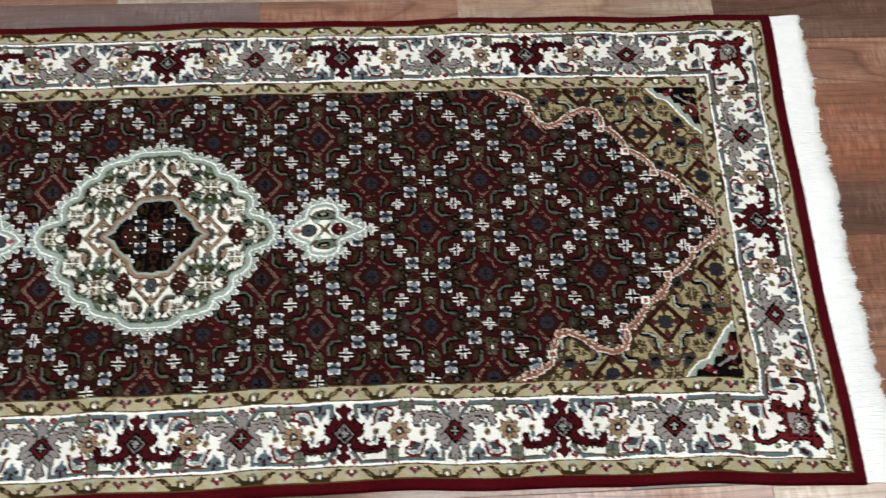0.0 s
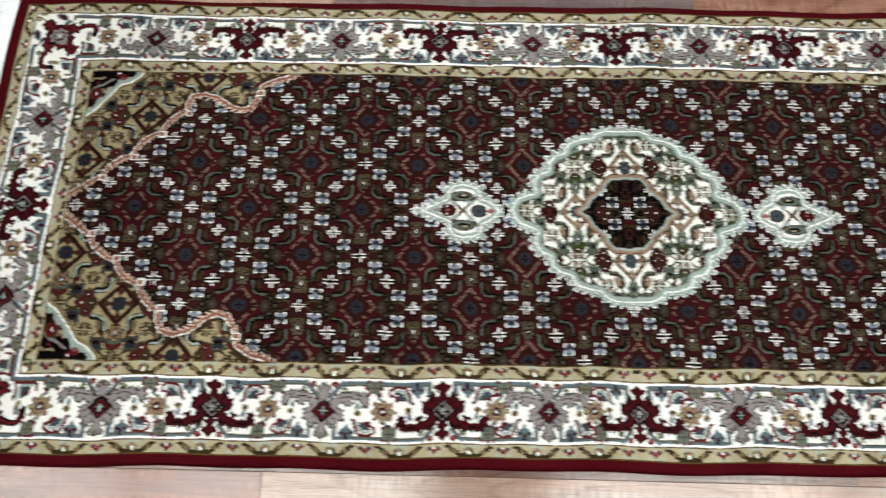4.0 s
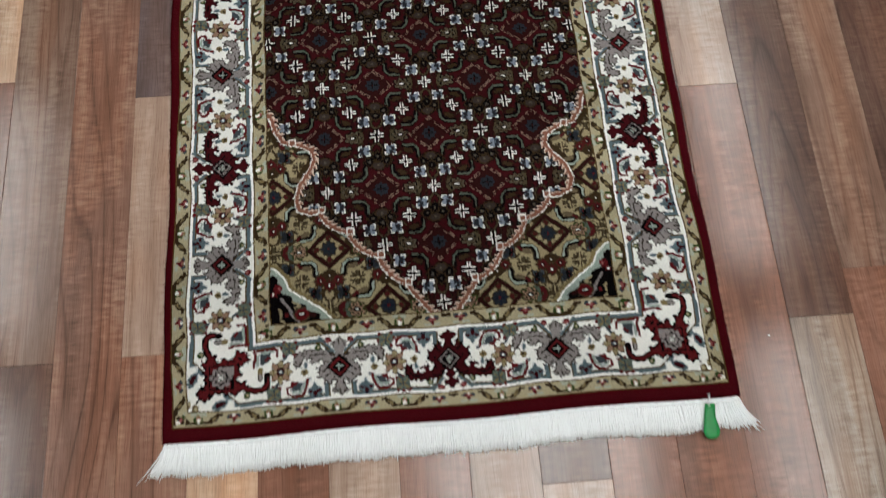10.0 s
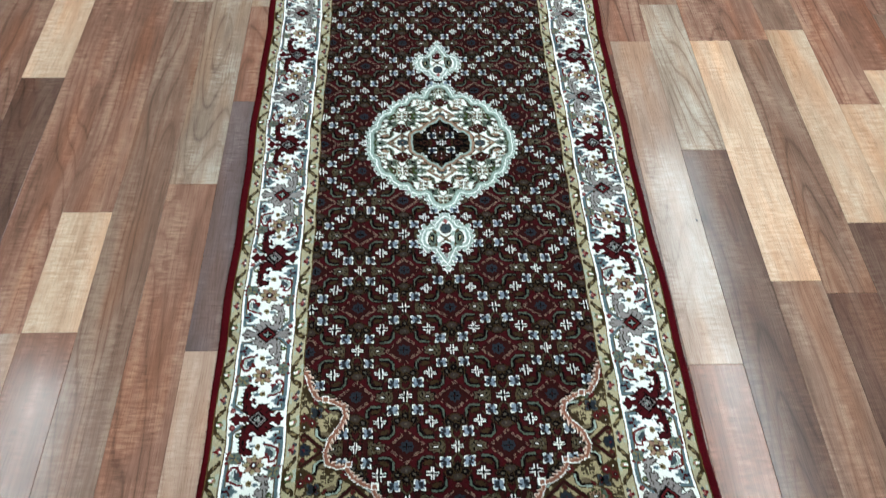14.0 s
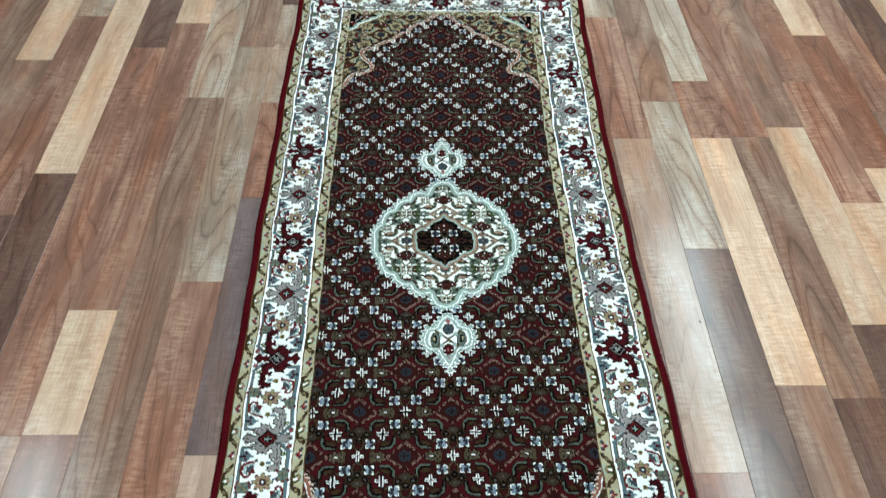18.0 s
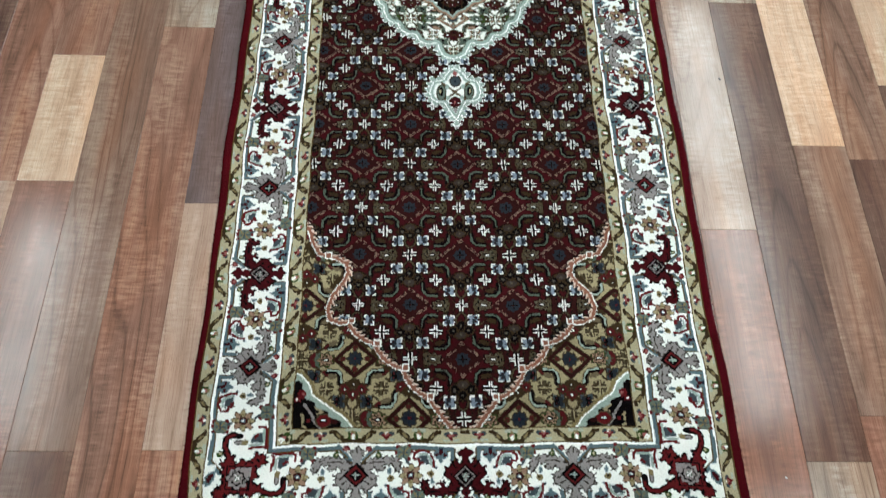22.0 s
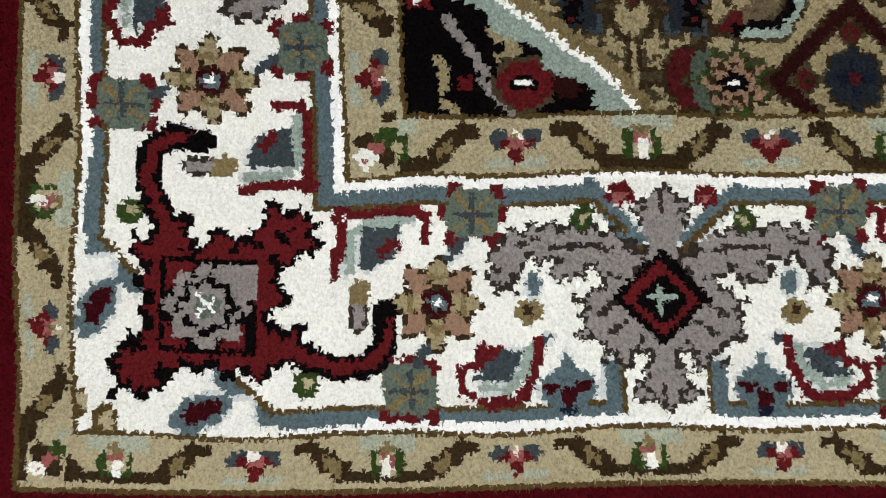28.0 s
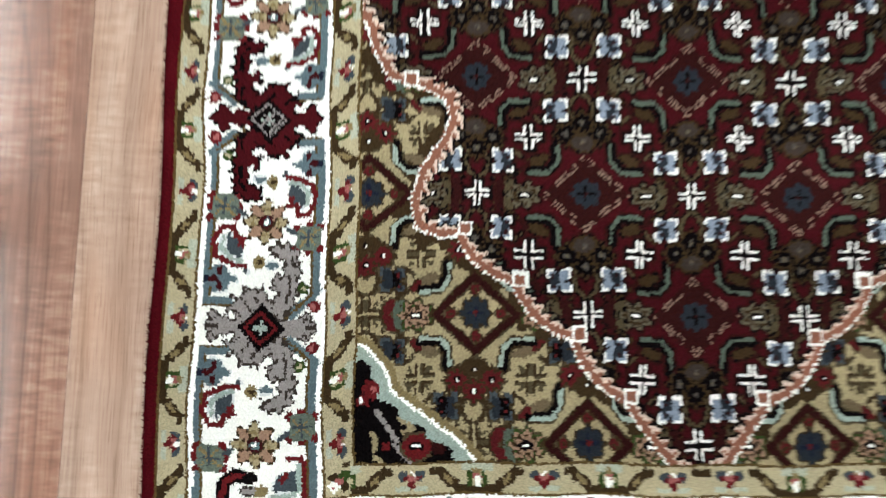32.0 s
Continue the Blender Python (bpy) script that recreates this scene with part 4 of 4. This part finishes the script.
def tufts(name, u_top, seed):
    """Cut ends of the yarn standing up from the knots of the near end, each in its knot's dye."""
    r = np.random.default_rng(seed)
    pick = np.flatnonzero(gu < u_top)
    n = len(pick)
    base = grid[quads[pick]].mean(axis=1)
    base[:, 0] += r.normal(0, 0.00042, n)
    base[:, 1] += r.normal(0, 0.00042, n)
    base[:, 2] -= 0.0003
    turn, lean = r.uniform(0, 6.283, n), np.abs(r.normal(0, 0.55, n)) + 0.15
    size = r.uniform(0.0013, 0.0024, n)
    tip = base + np.stack([np.cos(turn) * np.sin(lean) * size - 0.0004, np.sin(turn) * np.sin(lean) * size, np.cos(lean) * size], -1)
    half = r.uniform(0.00022, 0.00042, n)[:, None]
    across = np.stack([-np.sin(turn + 0.6), np.cos(turn + 0.6), np.zeros(n)], -1) * half
    co = np.stack([base - across, base + across, tip], 1).reshape(-1, 3)
    me = bpy.data.meshes.new(name)
    me.vertices.add(3 * n)
    me.vertices.foreach_set("co", co.astype(np.float32).reshape(-1))
    me.loops.add(3 * n)
    me.loops.foreach_set("vertex_index", np.arange(3 * n, dtype=np.int32))
    me.polygons.add(n)
    me.polygons.foreach_set("loop_start", np.arange(0, 3 * n, 3, dtype=np.int32))
    for w in WOOLS:
        me.materials.append(w)
    me.polygons.foreach_set("material_index", cloth[pick].astype(np.int32))
    me.update(calc_edges=True)
    ob = new(name, me)
    ob.parent = rug
    return tagged(ob, "cut yarn ends of the pile", kind="stuff")


tufts("cut_pile", -0.74, 3)
# ---- backing, fringe, tag ----
def ring_points(n):
    hu, hv = HALF_U, HALF_V
    u = np.concatenate([np.linspace(-hu, hu, n), np.full(n, hu), np.linspace(hu, -hu, n), np.full(n, -hu)])
    v = np.concatenate([np.full(n, -hv), np.linspace(-hv, hv, n), np.full(n, hv), np.linspace(hv, -hv, n)])
    return rug_place(u, v)


bm = bmesh.new()
ex, ey = ring_points(80)
low = [bm.verts.new((px, py, 0.0004)) for px, py in zip(ex, ey)]
top = [bm.verts.new((px, py, 0.0036)) for px, py in zip(ex, ey)]
for i in range(len(low)):
    j = (i + 1) % len(low)
    bm.faces.new((low[i], low[j], top[j], top[i]))
bm.faces.new(top)
part("backing", bm, WOOLS[DYE["edge"]], rug, "woven backing and bound side")


def strands(name, end, count, seed):
    """White cotton warp ends, combed outwards in soft bunches over a close mat, some crossing and curling."""
    r = random.Random(seed)
    verts, faces = [], []

    def reach_of(v):
        flare = (0.022 if end < 0 else 0.004) * max(0, (abs(v) - 0.33) / 0.07) ** 2 * (1 if v > 0 else -1)
        lean = flare + 0.0022 * math.sin(v * 61 + 1.3 * math.sin(v * 23)) + 0.0012 * math.sin(v * 190 + 2 * math.sin(v * 37))
        # the far end's fringe is longer and hangs in rougher tufts
        length, tuft = (0.0455, 0.0013) if end < 0 else (0.059, 0.0028)
        return lean, length + 0.0016 * math.sin(v * 31 + seed) + tuft * math.sin(v * 140 + 2 * math.sin(v * 53))

    # the close mat of yarn under the loose ends
    rows, steps = 420, 4
    for i in range(rows + 1):
        v = -0.3985 + 0.797 * i / rows
        x0, y0 = rug_place(np.array(end * 1.0405), np.array(v))
        lean, length = reach_of(v)
        for n in range(steps + 1):
            f = n / steps
            verts.append((float(x0) + end * (length - 0.004 - r.uniform(0, 0.003)) * f, float(y0) + lean * f ** 1.5, 0.0016 + 0.0010 * math.sin(f * 3.1) + r.uniform(0, 0.0005)))
    for i in range(rows):
        for n in range(steps):
            a = i * (steps + 1) + n
            faces.append((a, a + 1, a + steps + 2, a + steps + 1))
    for i in range(count):
        v = -0.398 + 0.796 * (i + r.random()) / count
        x0, y0 = rug_place(np.array(end * 1.0405), np.array(v))
        lean, length = reach_of(v)
        stray = r.random() < 0.03
        length += r.uniform(-0.0045, 0.0022) + (r.uniform(0, 0.006) if stray else 0)
        lean += r.gauss(0, 0.0075 if stray else 0.0022)
        if abs(v) > 0.388 and r.random() < 0.12:
            length, lean = length + r.uniform(0, 0.012), lean * r.uniform(1.0, 1.8)
        wave, ph = r.uniform(0.0002, 0.0011), r.uniform(0, 6)
        rad = r.uniform(0.0007, 0.0013)
        z0, z1 = r.uniform(0.0022, 0.0042), r.uniform(0.0016, 0.0036)
        n = 6
        base = len(verts)
        for k in range(n):
            f = k / (n - 1)
            cx = float(x0) + end * length * f
            cy = float(y0) + lean * f ** 1.5 + wave * math.sin(ph + f * 7)
            cz = max(0.0009, z0 + (z1 - z0) * f + 0.0012 * math.sin(f * 3.1))
            w = rad * (1 - 0.45 * f ** 2)
            verts += [(cx, cy - w, cz), (cx, cy, cz + w * 0.6), (cx, cy + w, cz), (cx, cy, cz - w * 0.6)]
        for k in range(n - 1):
            for q in range(4):
                a, b = base + k * 4 + q, base + k * 4 + (q + 1) % 4
                faces.append((a, b, b + 4, a + 4))
        faces.append((base + 4 * n - 4, base + 4 * n - 3, base + 4 * n - 2, base + 4 * n - 1))
    me = bpy.data.meshes.new(name)
    me.from_pydata(verts, [], faces)
    me.polygons.foreach_set("use_smooth", np.ones(len(me.polygons), bool))
    me.materials.append(COTTON)
    ob = new(name, me)
    ob.parent = rug
    return tagged(ob, "combed white cotton fringe", kind="stuff")


for end in (-1, 1):
    strands("fringe", end, 3500, 11 + end)
    # flat-woven end with its row of knots
    vs = np.linspace(-0.397, 0.397, 160)
    bm = bmesh.new()
    rows = []
    for du, z in ((1.0402, 0.0045), (1.0430, 0.0068), (1.0488, 0.0064), (1.0502, 0.0030)):
        px, py = rug_place(np.full(160, end * du), vs)
        rows.append([bm.verts.new((float(a), float(b), z + 0.0004 * math.sin(i * 2.2))) for i, (a, b) in enumerate(zip(px, py))])
    for ra, rb in zip(rows, rows[1:]):
        for i in range(159):
            bm.faces.new((ra[i], rb[i], rb[i + 1], ra[i + 1]))
    part("woven_end", bm, COTTON, rug, "narrow white flat-woven end")

# loose wool along the cut edges
fr = random.Random(21)
fv, ff = [], []
for n in range(9000):
    if n % 10 < 7:
        u, v, ou, ov = fr.uniform(-HALF_U, HALF_U), (HALF_V - 0.0008) * fr.choice((-1, 1)), 0.0, 1.0
        ov = math.copysign(1.0, v)
    else:
        u, v = (HALF_U - 0.0008) * fr.choice((-1, 1)), fr.uniform(-HALF_V, HALF_V)
        ou, ov = math.copysign(1.0, u), 0.0
    px, py = rug_place(np.array(u), np.array(v))
    px, py, z = float(px), float(py), fr.uniform(0.002, 0.0095)
    reach_out, side, lift = fr.uniform(0.0008, 0.0026), fr.gauss(0, 0.0008), fr.uniform(-0.001, 0.0012)
    w = fr.uniform(0.0003, 0.0006)
    b0 = len(fv)
    fv += [(px - ov * w, py + ou * w, z), (px + ov * w, py - ou * w, z), (px, py, z + w * 1.4), (px + ou * reach_out + ov * side, py + ov * reach_out + ou * side, max(0.0004, z + lift))]
    ff += [(b0, b0 + 1, b0 + 3), (b0 + 1, b0 + 2, b0 + 3), (b0 + 2, b0, b0 + 3)]
me = bpy.data.meshes.new("pile_fuzz")
me.from_pydata(fv, [], ff)
me.materials.append(WOOLS[DYE["edge"]])
fuzz = new("pile_fuzz", me)
fuzz.parent = rug
tagged(fuzz, "loose dark red wool hairs along the edge", kind="stuff")

tag = tagged(new("plastic_tag"), "bent green plastic tag tied in the fringe by a white thread", "tag")
tag.matrix_basis = pose(-1.052, -0.354, 0.0035, 0, 0, 176)
bm = bmesh.new()
spine = [(0.000, 0.0018, 0.0062), (0.010, 0.0, 0.0078), (0.020, -0.0010, 0.0074), (0.030, -0.0004, 0.0066), (0.038, 0.0, 0.0054), (0.044, 0.0, 0.0046), (0.048, 0.0, 0.0042)]
half_w = (0.0068, 0.0072, 0.0078, 0.0104, 0.0114, 0.0096, 0.0052)
loops = []
for (sx, sy, sz), hw in zip(spine, half_w):
    loops.append([bm.verts.new((sx, sy + k * hw, sz + (0.0011 if abs(k) < 0.9 else 0.0006) * s)) for k, s in ((-1, 1), (-0.5, 1), (0.5, 1), (1, 1), (1, -1), (-1, -1))])
for la, lb in zip(loops, loops[1:]):
    for i in range(6):
        j = (i + 1) % 6
        bm.faces.new((la[i], la[j], lb[j], lb[i]))
bm.faces.new(loops[0][::-1])
bm.faces.new(loops[-1])
bmesh.ops.recalc_face_normals(bm, faces=bm.faces)
for f in bm.faces:
    f.smooth = True
part("strip", bm, PLASTIC, tag)
bm = bmesh.new()
for k in range(2):
    prev = None
    for s in range(9):
        f = s / 8
        c = Vector((-0.014 + 0.018 * f, 0.0008 * (1 if k else -1) + 0.001 * math.sin(f * 5 + k), 0.0085 + 0.0015 * math.sin(f * 3)))
        quad = [bm.verts.new(c + Vector((0, math.cos(q * 1.571) * 0.0005, math.sin(q * 1.571) * 0.0005))) for q in range(4)]
        if prev:
            for q in range(4):
                bm.faces.new((prev[q], prev[(q + 1) % 4], quad[(q + 1) % 4], quad[q]))
        prev = quad
part("thread", bm, COTTON, tag, "white tying thread")


def crumb(name, mat, x, y, size, seed, label, category):
    r = random.Random(seed)
    bm = bmesh.new()
    bmesh.ops.create_icosphere(bm, subdivisions=2, radius=size)
    for v in bm.verts:
        v.co *= r.uniform(0.7, 1.2)
        v.co.z = (v.co.z + size) * 0.35
        v.co.x *= 1.6
    ob = part(name, bm, mat)
    ob.matrix_basis = pose(x, y, 0.0002, 0, 0, r.uniform(0, 180))
    return tagged(ob, label, category)


crumb("grit_speck", GRIT, -0.218, -0.496, 0.0022, 1, "small dark speck of grit on the floor", "speck")
crumb("lint_speck", FLUFF, -0.961, -0.463, 0.0012, 2, "small white bit of lint on the floor", "lint")
crumb("lint_speck", FLUFF, -0.308, -0.850, 0.0014, 3, "small white bit of lint on the floor", "lint")

# ---- the floor's strips, each a piece of its own; across -> pieces along, tone and far end ----
PITCH, SKEW = 0.0962, -0.012
STRIPS = {
    -1: "D1.75 D.966 G.50 P.15 M-.495 T-.915 P-1.5", 0: "R1.6 B.75 G-.098 P-1.25", 1: "P2.0 G.522 B-.915 D-1.45", 2: "R1.7 L.87 P-.17 L-.45 R-1.4",
    3: "P1.5 D.748 P-.45 T-1.2", 4: "B1.9 L.237 D-.35 P-1.0", 5: "P1.6 G.908 P.10 D-.80", 6: "B1.8 L.692 B-.05 P-.9", 7: "D1.5 B.50 R-.40 L-1.1", 8: "L1.9 R.9 P.2 B-.7", 9: "P1.4 D.6 G-.3",
    -2: "P.5 R-.5 L-1.30 R-1.7", -3: "R.4 P-.7 R-1.5", -4: "R1.0 P.2 R-.6 T-1.205 D-1.6", -5: "D.4 P-.6 R-1.3", -6: "R.6 P-.5 R-1.05 T-1.75", -7: "P.5 R-.4 D-1.14 T-1.7",
    -10: "L1.9 G.897 P.35 T-.545 R-1.3", -11: "R1.6 B.497 G-.02 D-.938 G-1.5", -12: "L1.10 G.585 P.35 L-.37 B-.87 R-1.5", -13: "T1.7 P.353 B-.40 D-1.15",
    -14: "T1.5 B.39 L-.23 D-.95", -15: "G1.6 P.578 P.118 L-.50 R-1.2", -16: "D1.9 L.80 R.235 L-.25 P-.70", -17: "R1.4 P.45 B-.45", -18: "B1.2 D.15 P-.75", -19: "P1.7 L.7 R-.2"}
strip_rng = random.Random(7)


def plank_mesh(x0, x1, y0, y1, mat):
    """A strip with eased long edges; origin in its middle."""
    hx, hy = (x1 - x0) / 2 - 0.0002, (y1 - y0) / 2 - 0.00025
    e, d = 0.0005, 0.0003
    rings = [(hx, hy, -0.004), (hx, hy, -d), (hx - e, hy - e, 0.0)]
    verts = [(sx * a, sy * b, z) for a, b, z in rings for sx, sy in ((-1, -1), (1, -1), (1, 1), (-1, 1))]
    faces = [(8, 9, 10, 11), (3, 2, 1, 0)] + [(r * 4 + i, r * 4 + (i + 1) % 4, r * 4 + 4 + (i + 1) % 4, r * 4 + 4 + i) for r in (0, 1) for i in range(4)]
    me = bpy.data.meshes.new("plank")
    me.from_pydata(verts, [], faces)
    me.polygons.foreach_set("use_smooth", np.zeros(len(faces), bool))
    me.materials.append(mat)
    return me


def lay(x0, x1, k, tone):
    y0 = 0.453 + PITCH * k
    ob = new("plank", plank_mesh(x0, x1, y0, y0 + PITCH, TONES[tone]))
    xm, ym = (x0 + x1) / 2, y0 + PITCH / 2
    ob.matrix_basis = pose(xm, ym + SKEW * xm, 0, 0, 0, math.degrees(math.atan(SKEW)))
    ob.parent = floor


for k in range(-21, 12):
    if k in STRIPS:
        cells = [(c[0], float(c[1:])) for c in STRIPS[k].split()]
        top = 2.35
        for tone, low in cells:
            lay(low, top, k, tone)
            top = low
    else:
        top = 2.35
    while top > -2.0:
        low = max(-2.05, top - strip_rng.uniform(0.35, 0.95))
        lay(low, top, k, strip_rng.choice("LTPPRRDDGBBM" if k < -9 or k > -2 else "PRRLPRPD"))
        top = low
